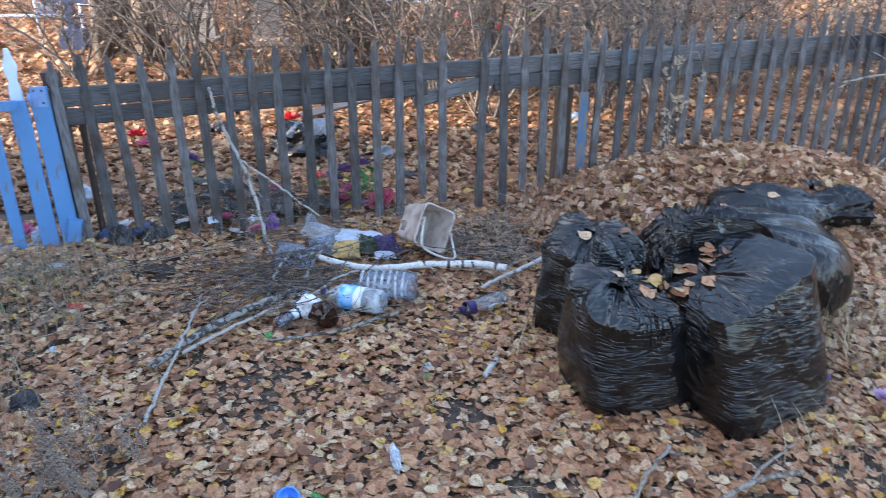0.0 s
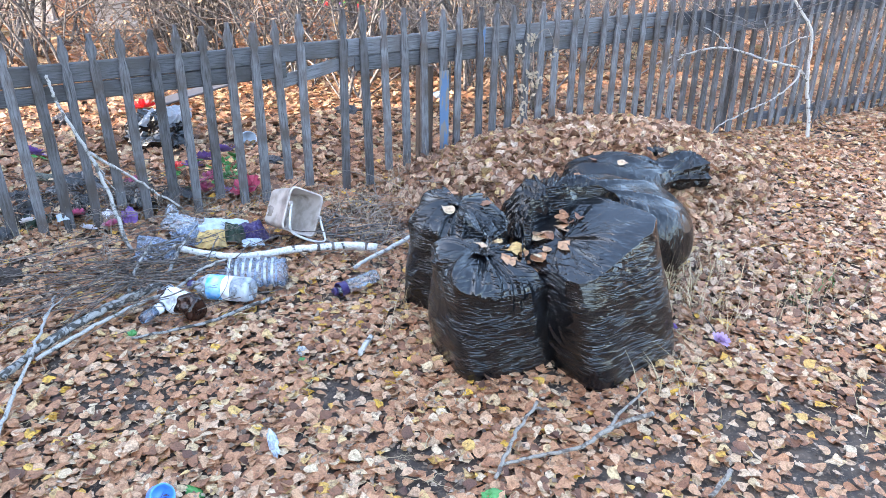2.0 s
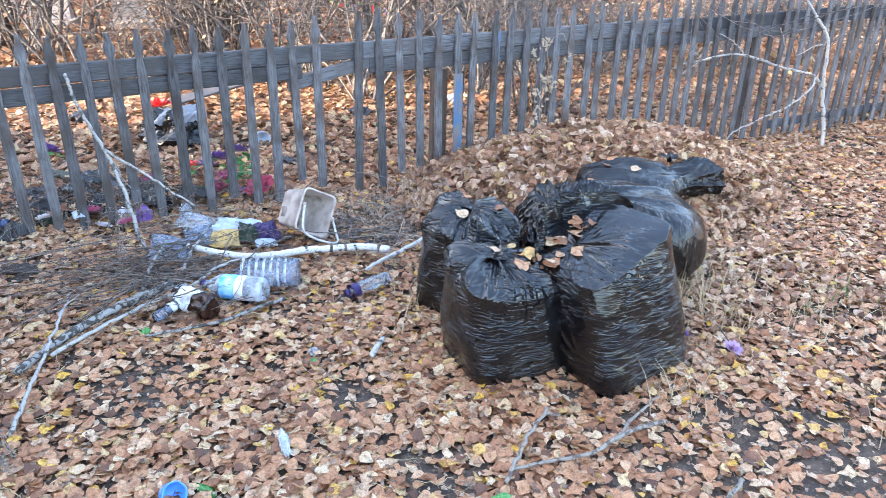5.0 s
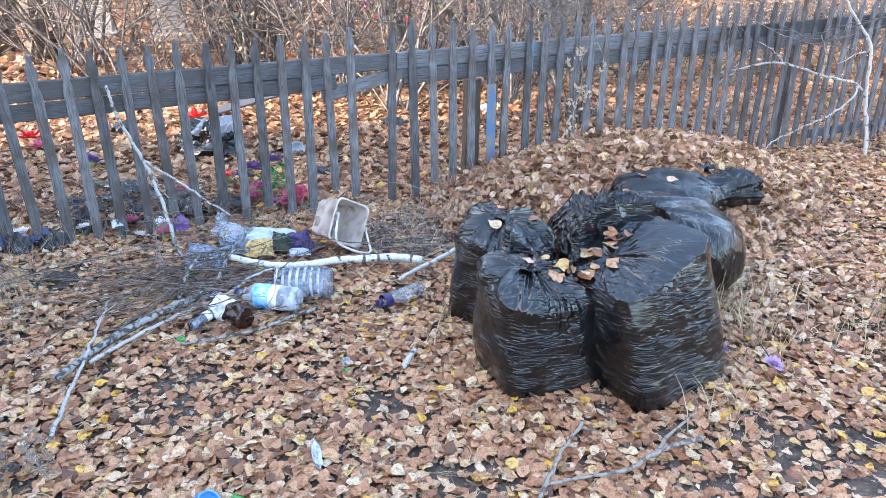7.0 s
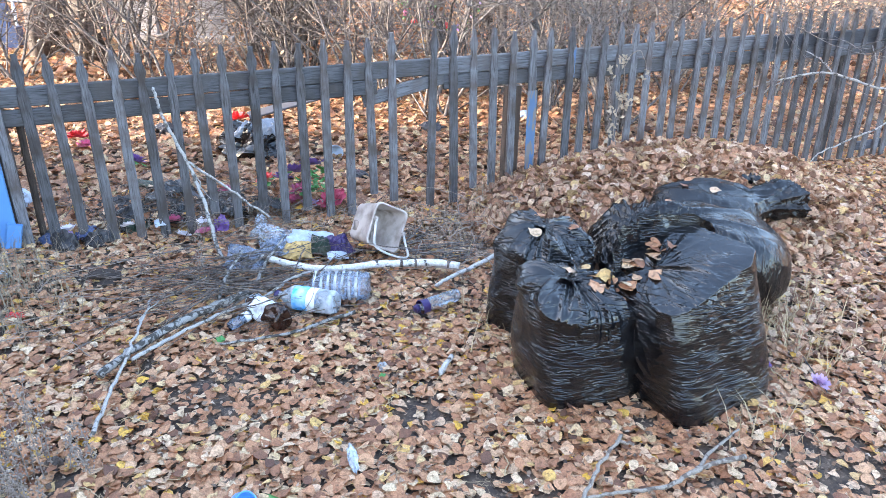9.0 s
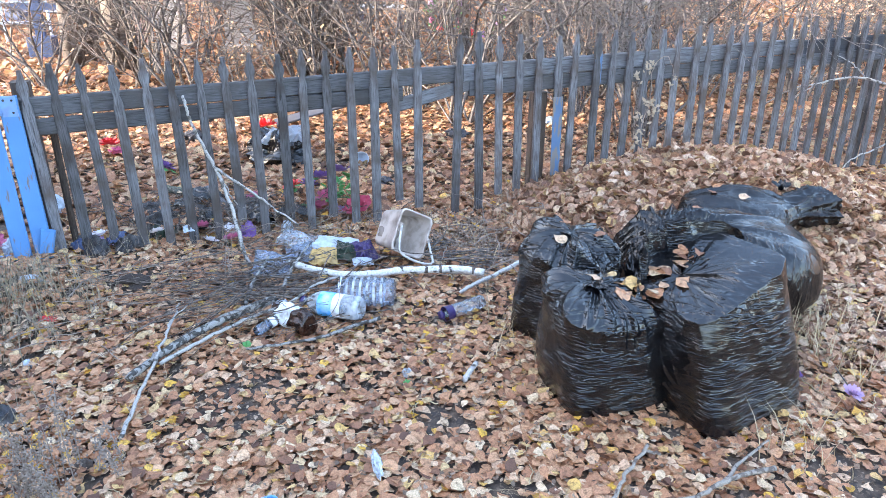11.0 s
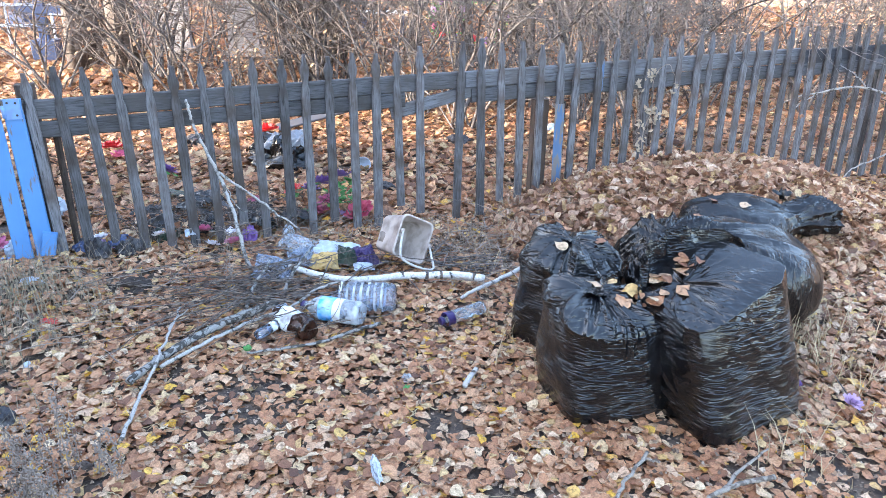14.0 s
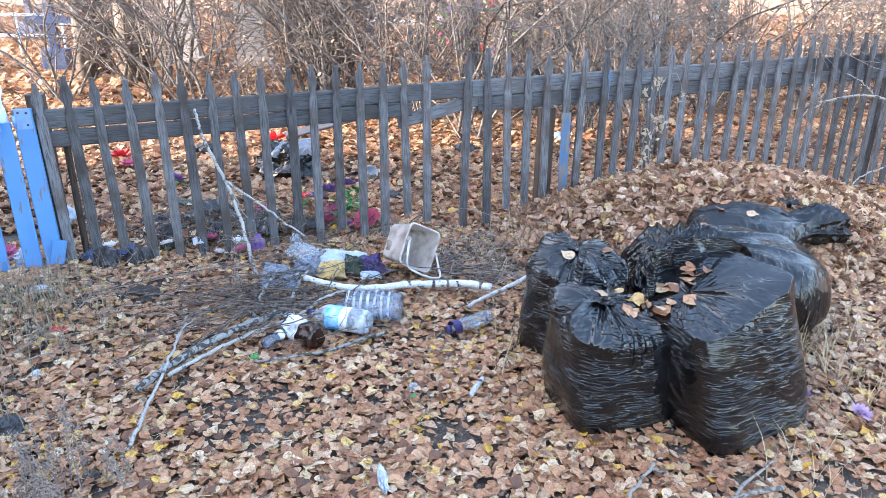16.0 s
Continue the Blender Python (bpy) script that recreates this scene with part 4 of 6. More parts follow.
stick("branch", "thin grey branch lying on leaves", [(-0.722, 2.670, 0.015), (-0.575, 2.706, 0.020), (-0.424, 2.749, 0.025), (-0.315, 2.821, 0.030), (-0.176, 2.899, 0.035)], 0.005, 0.009, BIRCH_OLD)
stick("stick", "short pale forked stick on the leaves", [(0.544, 1.682, 0.012), (0.595, 1.767, 0.020), (0.672, 1.883, 0.030), (0.770, 2.005, 0.035)], 0.007, 0.006, STICK, 9, 0.002,
      [([(0.745, 1.980, 0.030), (0.770, 1.969, 0.035), (0.800, 1.952, 0.040)], 0.006, 0.005)])
stick("stick", "long pale forked stick on the leaves", [(0.570, 1.738, 0.012), (0.704, 1.758, 0.018), (0.840, 1.771, 0.020), (0.957, 1.826, 0.030), (1.049, 1.865, 0.033), (1.146, 1.881, 0.038)], 0.005, 0.009, STICK, 9, 0.002,
      [([(0.946, 1.819, 0.030), (1.057, 1.924, 0.030), (1.189, 2.030, 0.030)], 0.007, 0.004)])
stick("stick", "short white birch stub on the leaves", [(0.175, 2.428, 0.014), (0.199, 2.481, 0.020), (0.226, 2.538, 0.025)], 0.011, 0.010, BIRCH_PALE)
stick("stick", "grey stick on bare soil", [(1.160, 1.511, 0.012), (1.220, 1.555, 0.015), (1.280, 1.603, 0.020)], 0.007, 0.008, STICK)


def twig_heap(name, label, n, start, spread, way, lens, radius, mat, high, seed):
    """Thin twigs thrown on one another."""
    r, sh = random.Random(seed), Shape()
    for i in range(n):
        x, y = start[0] + r.gauss(0, spread[0]), start[1] + r.gauss(0, spread[1])
        a = math.atan2(way[1], way[0]) + r.gauss(0, way[2])
        ln, h0, h1 = r.uniform(*lens), r.uniform(0.01, high), r.uniform(0.01, high * 0.8)
        bow = r.uniform(-0.12, 0.12) * ln
        pts = [(x, y, top_z(x, y) + h0), (x + math.cos(a) * ln * 0.5 - math.sin(a) * bow, y + math.sin(a) * ln * 0.5 + math.cos(a) * bow, (h0 + h1) / 2 + top_z(x, y) + r.uniform(0, 0.03)),
               (x + math.cos(a) * ln, y + math.sin(a) * ln, top_z(x, y) + h1)]
        rad = r.uniform(*radius)
        limb(sh, pts, rad, rad * 0.35, 4, 5, 0.003)
        for k in range(r.randint(1, 4)):
            t = r.uniform(0.25, 0.9)
            p = Vector(pts[0]).lerp(Vector(pts[2]), t)
            b = a + r.choice((-1, 1)) * r.uniform(0.3, 0.8)
            l2 = ln * r.uniform(0.15, 0.4)
            limb(sh, [p, p + Vector((math.cos(b) * l2 * 0.5, math.sin(b) * l2 * 0.5, r.uniform(0, 0.03))), p + Vector((math.cos(b) * l2, math.sin(b) * l2, r.uniform(-0.01, 0.05)))], rad * 0.5, rad * 0.25, 3, 3, 0.002)
    return thing(name, label, "twigs", kind="stuff", shape=sh, mat=mat)


twig_heap("twig_heap", "thin dark birch twigs thrown on the leaves", 85, (-0.55, 3.24), (0.24, 0.20), (-0.85, -0.42, 0.38), (0.25, 0.85), (0.0022, 0.0045), TWIG, 0.19, 5)
twig_heap("fence_twigs", "dry grey twigs along the fence foot", 60, (0.38, 3.92), (0.20, 0.22), (0.9, 0.3, 1.3), (0.12, 0.5), (0.0018, 0.004), WEED, 0.10, 6)
twig_heap("tub_twigs", "brown sticks under the tub", 26, (-0.02, 3.56), (0.14, 0.07), (0.95, 0.05, 0.5), (0.18, 0.5), (0.003, 0.006), BRUSH, 0.06, 8)
twig_heap("verge_twigs", "dry twigs on the verge by the gate", 40, (-1.75, 3.1), (0.32, 0.25), (0.8, 0.4, 1.2), (0.15, 0.5), (0.0015, 0.003), WEED, 0.10, 9)
twig_heap("path_twigs", "thin dead stems among fallen leaves", 170, (0.6, 2.5), (1.5, 0.9), (0.8, 0.6, 1.6), (0.06, 0.22), (0.001, 0.0022), STRAW, 0.03, 10)
twig_heap("corner_brush", "grey brushwood at the fence foot", 45, (5.2, 5.6), (0.7, 0.22), (0.9, 0.2, 1.0), (0.25, 0.7), (0.0025, 0.005), BRUSH, 0.3, 12)
twig_heap("row_twigs", "dry stems standing at the picket feet", 90, (-0.9, 3.95), (0.55, 0.10), (0.2, 0.9, 1.4), (0.06, 0.25), (0.0015, 0.003), WEED, 0.16, 13)


twig_heap("shade_twigs", "dark brushwood and stems behind the pickets", 260, (-1.25, 4.2), (0.42, 0.18), (0.7, 0.4, 1.5), (0.08, 0.34), (0.0018, 0.004), TWIG, 0.19, 14)


def sapling():
    sh = Shape()
    limb(sh, [(4.036, 5.20, -0.03), (3.99, 5.2, 0.2), (3.905, 5.2, 0.5), (3.862, 5.2, 0.81), (3.757, 5.2, 0.96), (3.60, 5.2, 1.13), (3.47, 5.2, 1.3)], 0.016, 0.007, 10, 6, 0.002)
    tree = thing("birch_sapling", "thin white birch sapling with a bent limb", "sapling")
    part("trunk", sh, BIRCH_PALE, tree, "white birch bark trunk")
    for pts, r0, r1 in (([(3.92, 5.2, 0.45), (3.80, 5.2, 0.56), (3.487, 5.2, 0.631), (3.154, 5.2, 0.722), (2.808, 5.2, 0.672), (2.65, 5.2, 0.63), (2.45, 5.18, 0.52)], 0.012, 0.004),
                        ([(3.80, 5.17, 0.55), (3.743, 5.1, 0.50), (3.549, 5.05, 0.36), (3.30, 5.0, 0.27), (3.086, 4.95, 0.197), (3.0, 4.93, 0.12)], 0.008, 0.004),
                        ([(3.18, 5.2, 0.72), (3.10, 5.2, 0.80), (2.95, 5.2, 0.88)], 0.006, 0.003), ([(3.50, 5.2, 0.63), (3.52, 5.2, 0.74), (3.44, 5.2, 0.92)], 0.006, 0.003),
                        ([(2.85, 5.2, 0.68), (2.70, 5.19, 0.58), (2.62, 5.18, 0.44)], 0.005, 0.002), ([(3.87, 5.2, 0.80), (3.74, 5.18, 0.79), (3.6, 5.16, 0.72)], 0.006, 0.003)):
        s = Shape()
        limb(s, pts, r0, r1, 7, 6, 0.004)
        part("limb", s, PALE_BARK, tree)
    return tree


sapling()


# ---- grass and weeds ----
def dead_grass(name, label, tufts, mat=STRAW, lens=(0.08, 0.26), width=0.0022, seed=1):
    r, sh = random.Random(seed), Shape()
    for x, y, n, spread in tufts:
        for k in range(n):
            px, py = x + r.gauss(0, spread), y + r.gauss(0, spread)
            z, a, ln, bend = top_z(px, py) - 0.005, r.uniform(0, 6.28), r.uniform(*lens), r.uniform(0.3, 1.35)
            c, s = math.cos(a), math.sin(a)
            w = width * r.uniform(0.6, 1.4)
            verts, d, h = [], 0.0, 0.0
            for i in range(4):
                t = i / 3
                e = w * (1 - t * 0.85)
                verts += [(px + c * d - s * e, py + s * d + c * e, z + h), (px + c * d + s * e, py + s * d - c * e, z + h)]
                ang = bend * (t + 0.25)
                d, h = d + math.sin(ang) * ln / 3, h + math.cos(ang) * ln / 3
            sh.add(verts, [(0, 1, 3, 2), (2, 3, 5, 4), (4, 5, 7, 6)])
    return thing(name, label, "dead grass", kind="stuff", shape=sh, mat=mat)


dead_grass("straw_grass", "straw-coloured dead grass tufts among leaves", [(1.62, 2.78, 60, 0.10), (1.78, 2.62, 60, 0.12), (1.9, 2.95, 40, 0.10), (2.15, 2.5, 30, 0.10), (1.70, 3.05, 40, 0.1), (1.25, 2.05, 16, 0.06), (1.9, 1.75, 10, 0.08),
                                                                           (0.42, 2.9, 16, 0.08), (0.35, 2.55, 10, 0.08), (2.6, 2.9, 24, 0.12), (0.45, 3.9, 40, 0.12), (0.3, 3.55, 12, 0.1), (1.35, 1.95, 10, 0.05)])
dead_grass("verge_grass", "dead grass on the verge by the gate", [(-1.9, 3.15, 320, 0.14), (-1.65, 3.0, 170, 0.14), (-2.1, 2.95, 240, 0.14), (-1.75, 2.7, 130, 0.16), (-1.5, 2.2, 50, 0.14), (-1.45, 2.0, 50, 0.12), (-0.6, 4.05, 60, 0.16), (-1.1, 3.85, 70, 0.15), (0.0, 4.2, 60, 0.16), (-1.6, 3.6, 60, 0.14), (0.5, 4.35, 60, 0.12)], STRAW_GREY, (0.06, 0.24), 0.0018, 2)
dead_grass("green_grass", "few green grass blades among leaves", [(2.45, 2.75, 22, 0.05), (2.2, 2.62, 12, 0.05), (-2.0, 3.0, 14, 0.08), (2.35, 2.8, 10, 0.05)], GREEN, (0.05, 0.13), 0.002, 3)


def dry_weed(at, stems, height, seed):
    r = random.Random(seed)
    weed = thing("dry_weed", "grey dried weed with crumbling seed spikes", "weed", pose(at[0], at[1], ground_z(*at)), "dry weeds at the path edge")
    st, heads = Shape(), Shape()
    for k in range(stems):
        a, h, out = r.uniform(0, 6.28), height * r.uniform(0.55, 1.1), r.uniform(0.01, 0.06)
        bx, by = r.gauss(0, 0.035), r.gauss(0, 0.035)
        pts = [Vector((bx, by, 0)), Vector((bx + math.cos(a) * out * 0.4, by + math.sin(a) * out * 0.4, h * 0.5)), Vector((bx + math.cos(a) * out, by + math.sin(a) * out, h))]
        limb(st, pts, 0.002, 0.001, 4, 4)
        for i in range(70):
            t = r.uniform(0.15, 1.0)
            p = pts[0].lerp(pts[1], t * 2) if t < 0.5 else pts[1].lerp(pts[2], t * 2 - 1)
            q = p + Vector((r.gauss(0, 0.009), r.gauss(0, 0.009), r.gauss(0, 0.006)))
            e = r.uniform(0.0025, 0.0055)
            heads.add([q + Vector((e, 0, 0)), q + Vector((-e * 0.5, e * 0.8, 0)), q + Vector((-e * 0.5, -e * 0.8, 0)), q + Vector((0, 0, e * 1.4)), q - Vector((0, 0, e))],
                      [(0, 1, 3), (1, 2, 3), (2, 0, 3), (1, 0, 4), (2, 1, 4), (0, 2, 4)])
    tagged(part("stem", st, WEED, weed), kind="stuff")
    tagged(part("seed_head", heads, WEED, weed, "crumbling grey seed spikes"), kind="stuff")
    return weed


for i, (x, y, n, h) in enumerate(((-1.13, 1.93, 5, 0.36), (-1.19, 1.82, 6, 0.26), (-1.08, 1.78, 6, 0.20), (-1.30, 1.98, 5, 0.20), (-1.0, 1.95, 4, 0.18), (-1.25, 1.75, 6, 0.2), (-0.95, 3.2, 2, 0.3))):
    dry_weed((x, y), n, h, 30 + i)


def fence_vine():
    r = random.Random(4)
    vine = thing("dry_climber", "dried climber with papery pale seed clusters on the fence", "climbing plant")
    sh = Shape()
    base = on_fence(3.62, 0.06)
    limb(sh, [base + Vector((0.05, -0.02, 0.2)), base + Vector((0, 0, 0.45)), base + Vector((0.04, 0, 0.65)), base + Vector((0.03, -0.01, 0.85)), base + Vector((0.12, 0, 0.93)), base + Vector((0.2, 0, 0.76))], 0.003, 0.002, 5, 6, 0.004)
    part("stem", sh, WEED, vine)
    for x, z, n in ((1.456, 0.86, 16), (1.37, 0.80, 10), (1.47, 0.62, 14), (1.53, 0.60, 10), (1.43, 0.43, 12), (1.42, 0.52, 8), (1.637, 0.76, 6), (1.40, 0.36, 6), (1.50, 0.55, 8)):
        c = on_fence((x + 2) / FENCE_D.x, 0.062, z)
        s = Shape()
        for k in range(n):
            p = c + Vector((r.gauss(0, 0.016), r.gauss(0, 0.008), r.gauss(0, 0.022)))
            a, e = r.uniform(0, 6.28), r.uniform(0.010, 0.02)
            d, u = Vector((math.cos(a), 0.3 * math.sin(a), math.sin(a))) * e, Vector((-math.sin(a), r.uniform(-0.6, 0.6), math.cos(a))) * e * 0.5
            s.add([p - d, p + u, p + d, p - u + Vector((0, -0.004, 0))], [(0, 1, 2), (0, 2, 3)])
        tagged(part("seed_cluster", s, SEED, vine, "pale papery seed cluster"), kind="stuff")
    return vine


fence_vine()


# ---- rubbish ----
def axis_pose(a, b, roll=0.0):
    """A pose at a whose z runs to b."""
    a, b = Vector(a), Vector(b)
    return Matrix.Translation(a) @ (b - a).to_track_quat("Z", "Y").to_matrix().to_4x4() @ pose(0, 0, 0, 0, 0, roll)


def square_bucket():
    ax = Vector((0.58, -0.78, 0.22)).normalized()
    right = Vector((ax.y, -ax.x, 0)).normalized() * -1
    up = ax.cross(right)
    if up.z < 0:
        right, up = -right, -up
    m = Matrix((right, up, ax)).transposed().to_4x4()
    m.translation = Vector((-0.045, 3.57, 0.172))
    m = m @ pose(0, 0, 0, 0, 0, -30)
    bucket = thing("square_bucket", "dirty cream plastic square bucket lying on its side", "bucket", m)

    def ring(w, h, z, c):
        pts = []
        for sx, sy, a0 in ((1, 1, 0), (-1, 1, 90), (-1, -1, 180), (1, -1, 270)):
            for k in range(5):
                a = radians(a0 + k * 22.5)
                pts.append((sx * (w / 2 - c) + c * math.cos(a), sy * (h / 2 - c) + c * math.sin(a), z))
        return pts
    rings = [ring(0.15, 0.17, -0.205, 0.02), ring(0.165, 0.185, -0.21, 0.028), ring(0.178, 0.20, -0.195, 0.03), ring(0.19, 0.212, -0.10, 0.03), ring(0.200, 0.222, -0.012, 0.03), ring(0.212, 0.234, -0.010, 0.033),
             ring(0.212, 0.234, 0.0, 0.033), ring(0.196, 0.218, 0.002, 0.03), ring(0.192, 0.214, -0.012, 0.03), ring(0.172, 0.194, -0.19, 0.026), ring(0.15, 0.17, -0.198, 0.02)]
    sh, n = Shape(), 20
    sh.add([p for r in rings for p in r], [(i * n + k, i * n + (k + 1) % n, (i + 1) * n + (k + 1) % n, (i + 1) * n + k) for i in range(len(rings) - 1) for k in range(n)]
           + [tuple(range(n))[::-1], tuple((len(rings) - 1) * n + k for k in range(n))])
    part("body", sh, TUB, bucket)
    hd = Shape()
    limb(hd, [(-0.085, 0.02, 0.008), (-0.088, -0.05, 0.03), (-0.08, -0.115, 0.055), (-0.02, -0.135, 0.075), (0.07, -0.135, 0.075), (0.135, -0.115, 0.06), (0.125, -0.06, 0.03), (0.108, -0.01, 0.008)], 0.006, 0.006, 8, 6)
    part("handle", hd, TUB_PALE, bucket, "white plastic bail handle")
    for x, y in ((-0.088, 0.022), (0.106, -0.006)):
        s = Shape()
        s.box((0.02, 0.024, 0.014), pose(x, y, 0.006), 0.004)
        part("handle_lug", s, TUB, bucket)
    s = Shape()
    s.lathe([(0.0, -0.19), (0.05, -0.18), (0.06, -0.14), (0.03, -0.11), (0.0, -0.10)], 18, pose(-0.035, -0.03, 0), 0.8, 3.0)
    part("dirt_clump", s, WEED, bucket, "grey dried clump inside")
    return bucket


square_bucket()


def bottle(label, a, b, r, mat, cap=None, sleeve=None, dent=0.12, seed=0.0, cap_label="", ribs=0, foot=0.0):
    """A plastic bottle lying with its base at a and its mouth at b."""
    ln = (Vector(b) - Vector(a)).length
    ob = thing("plastic_bottle", label, "bottle", axis_pose(a, b, seed * 40), "rubbish by the fence")
    prof = [(0.0, 0.012), (r * 0.5, 0.008), (r * 0.85, 0.0), (r, 0.018)]
    n = 18
    for i in range(n + 1):
        t = i / n
        prof.append((r * (1 - (0.09 if ribs and i % 3 == 1 else 0.0)), 0.02 + t * ln * 0.64))
    prof += [(r * 0.93, ln * 0.72), (r * 0.72, ln * 0.80), (r * 0.42, ln * 0.875), (0.016 + r * 0.05, ln * 0.92), (0.014 + r * 0.04, ln * 0.985)]
    sh = Shape()
    sh.lathe(prof, 28, None, dent, seed)
    part("body", sh, mat, ob)
    if cap:
        s = Shape()
        c = 0.018 + r * 0.06
        s.lathe([(0.0, ln * 0.95), (c, ln * 0.95), (c, ln * 1.0), (c * 0.94, ln * 1.012), (0.0, ln * 1.014)], 18)
        part("cap", s, cap, ob, cap_label)
    for t0, t1, m, lab in (sleeve or ()):
        s = Shape()
        s.lathe([(r * 1.02, ln * (t0 + (t1 - t0) * k / 8)) for k in range(9)], 28, None, dent, seed)
        part("label_sleeve", s, m, ob, lab)
    return ob


bottle("clear two-litre bottle with sky-blue label on the leaves", (-0.262, 2.915, 0.072), (-0.545, 3.02, 0.065), 0.055, MILKY, PURPLE, ((0.28, 0.42, LABEL_WHITE, "white half of the label"), (0.42, 0.66, LABEL_BLUE, "sky-blue paper label")), 0.05, 1.2, "blue screw cap")
jug = bottle("large ribbed clear water jug lying in twigs", (-0.122, 3.065, 0.08), (-0.429, 3.090, 0.08), 0.068, JUG, None, None, 0.10, 2.7, ribs=1)
for k in range(7):
    rib, z = Shape(), 0.05 + 0.032 * k
    rib.lathe([(0.0685, z), (0.0705, z + 0.004), (0.0705, z + 0.008), (0.0685, z + 0.012)], 28, None, 0.10, 2.7)
    part("rib", rib, MILKY, jug, "whitish moulded rib")
bottle("crushed brown plastic beer bottle with white label", (-0.475, 2.79, 0.055), (-0.665, 2.97, 0.06), 0.050, BROWN_PET, None, ((0.34, 0.72, LABEL_WHITE, "torn white label"),), 0.35, 5.1)
bottle("small dirty grey bottle with white neck", (-0.710, 2.791, 0.030), (-0.615, 2.900, 0.045), 0.023, JUG, LABEL_WHITE, ((0.50, 0.68, LABEL_WHITE, "white collar"),), 0.12, 7.3, "white cap")
bottle("clear bottle with purple cap lying on leaves", (0.291, 3.053, 0.04), (0.091, 2.920, 0.035), 0.032, CLEAR, PURPLE, ((0.74, 0.90, PURPLE, "purple neck wrap"),), 0.12, 9.9, "purple screw cap")


def crumple(name, label, category, at, size, mat, seed, turn=0.0, group="rubbish by the fence", rough=0.7):
    """Crumpled film or cloth: a flattened, deeply creased lump."""
    nu, nv, sh = 40, 22, Shape()
    for j in range(nv + 1):
        b = math.pi * (j / nv - 0.5)
        for i in range(nu):
            a = 2 * math.pi * i / nu
            p = Vector((math.cos(a) * math.cos(b), math.sin(a) * math.cos(b), math.sin(b)))
            k = 1 + rough * (0.6 * ridged(p * 1.25 + Vector((seed, 0, 0))) - 0.3) + 0.16 * ridged(p * 2.9 + Vector((0, seed, 0)))
            sh.v.append((p.x * size[0] / 2 * k, p.y * size[1] / 2 * k, max(-0.25, p.z * k) * size[2] * 0.8 + size[2] * 0.2))
    sh.f = [(j * nu + i, j * nu + (i + 1) % nu, (j + 1) * nu + (i + 1) % nu, (j + 1) * nu + i) for j in range(nv) for i in range(nu)]
    return thing(name, label, category, pose(at[0], at[1], (at[2] if len(at) > 2 else top_z(*at[:2]) + 0.004), 0, 0, turn), group, shape=sh, mat=mat, smooth=False)


crumple("film_scrap", "white film behind the brown bottle", "plastic scrap", (-0.63, 2.98, 0.03), (0.08, 0.05, 0.05), WHITE_FILM, 6.0)
crumple("paper_scrap", "white scrap of paper on the verge", "paper scrap", (-1.89, 3.24), (0.10, 0.03, 0.03), WHITE_FILM, 7.0)
crumple("film_scrap", "clear cellophane scrap on the leaves", "plastic scrap", (-0.132, 1.937, 0.016), (0.028, 0.12, 0.02), MILKY, 8.0, 14)
crumple("film_scrap", "green plastic scrap on the leaves", "plastic scrap", (-0.732, 2.720), (0.05, 0.03, 0.03), GREEN, 9.0)
crumple("film_scrap", "small green shard on the leaves", "plastic scrap", (-0.047, 2.443), (0.03, 0.03, 0.025), GREEN, 9.5)
crumple("film_scrap", "clear shard on the leaves", "plastic scrap", (-0.050, 2.513), (0.04, 0.03, 0.03), MILKY, 9.7)
crumple("film_scrap", "white crumb of film on the leaves", "plastic scrap", (-1.59, 2.592), (0.035, 0.03, 0.03), WHITE_FILM, 10.0)
crumple("petal_scrap", "crimson cloth petal on the leaves", "petal", (-1.667, 2.933), (0.07, 0.035, 0.02), RED, 11.0)
crumple("film_scrap", "dark grey lump at the path edge", "plastic scrap", (-1.50, 2.22), (0.10, 0.09, 0.07), DARK_FILM, 12.0, rough=0.3)
crumple("film_scrap", "brown rag scrap on the leaves", "rag", (-1.10, 1.98), (0.05, 0.05, 0.03), POST, 13.0)
crumple("dirt_clod", "dark bark clod on the leaves", "clod", (-1.42, 3.28), (0.15, 0.10, 0.05), POST, 13.5)
crumple("leaf_sprig", "pale green sprig on the leaves", "sprig", (0.521, 1.624), (0.07, 0.05, 0.03), GREEN, 14.0)
crumple("leaf_sprig", "green leaf among the fallen leaves", "leaf", (-0.362, 1.792), (0.07, 0.03, 0.012), GREEN, 14.5, 140)


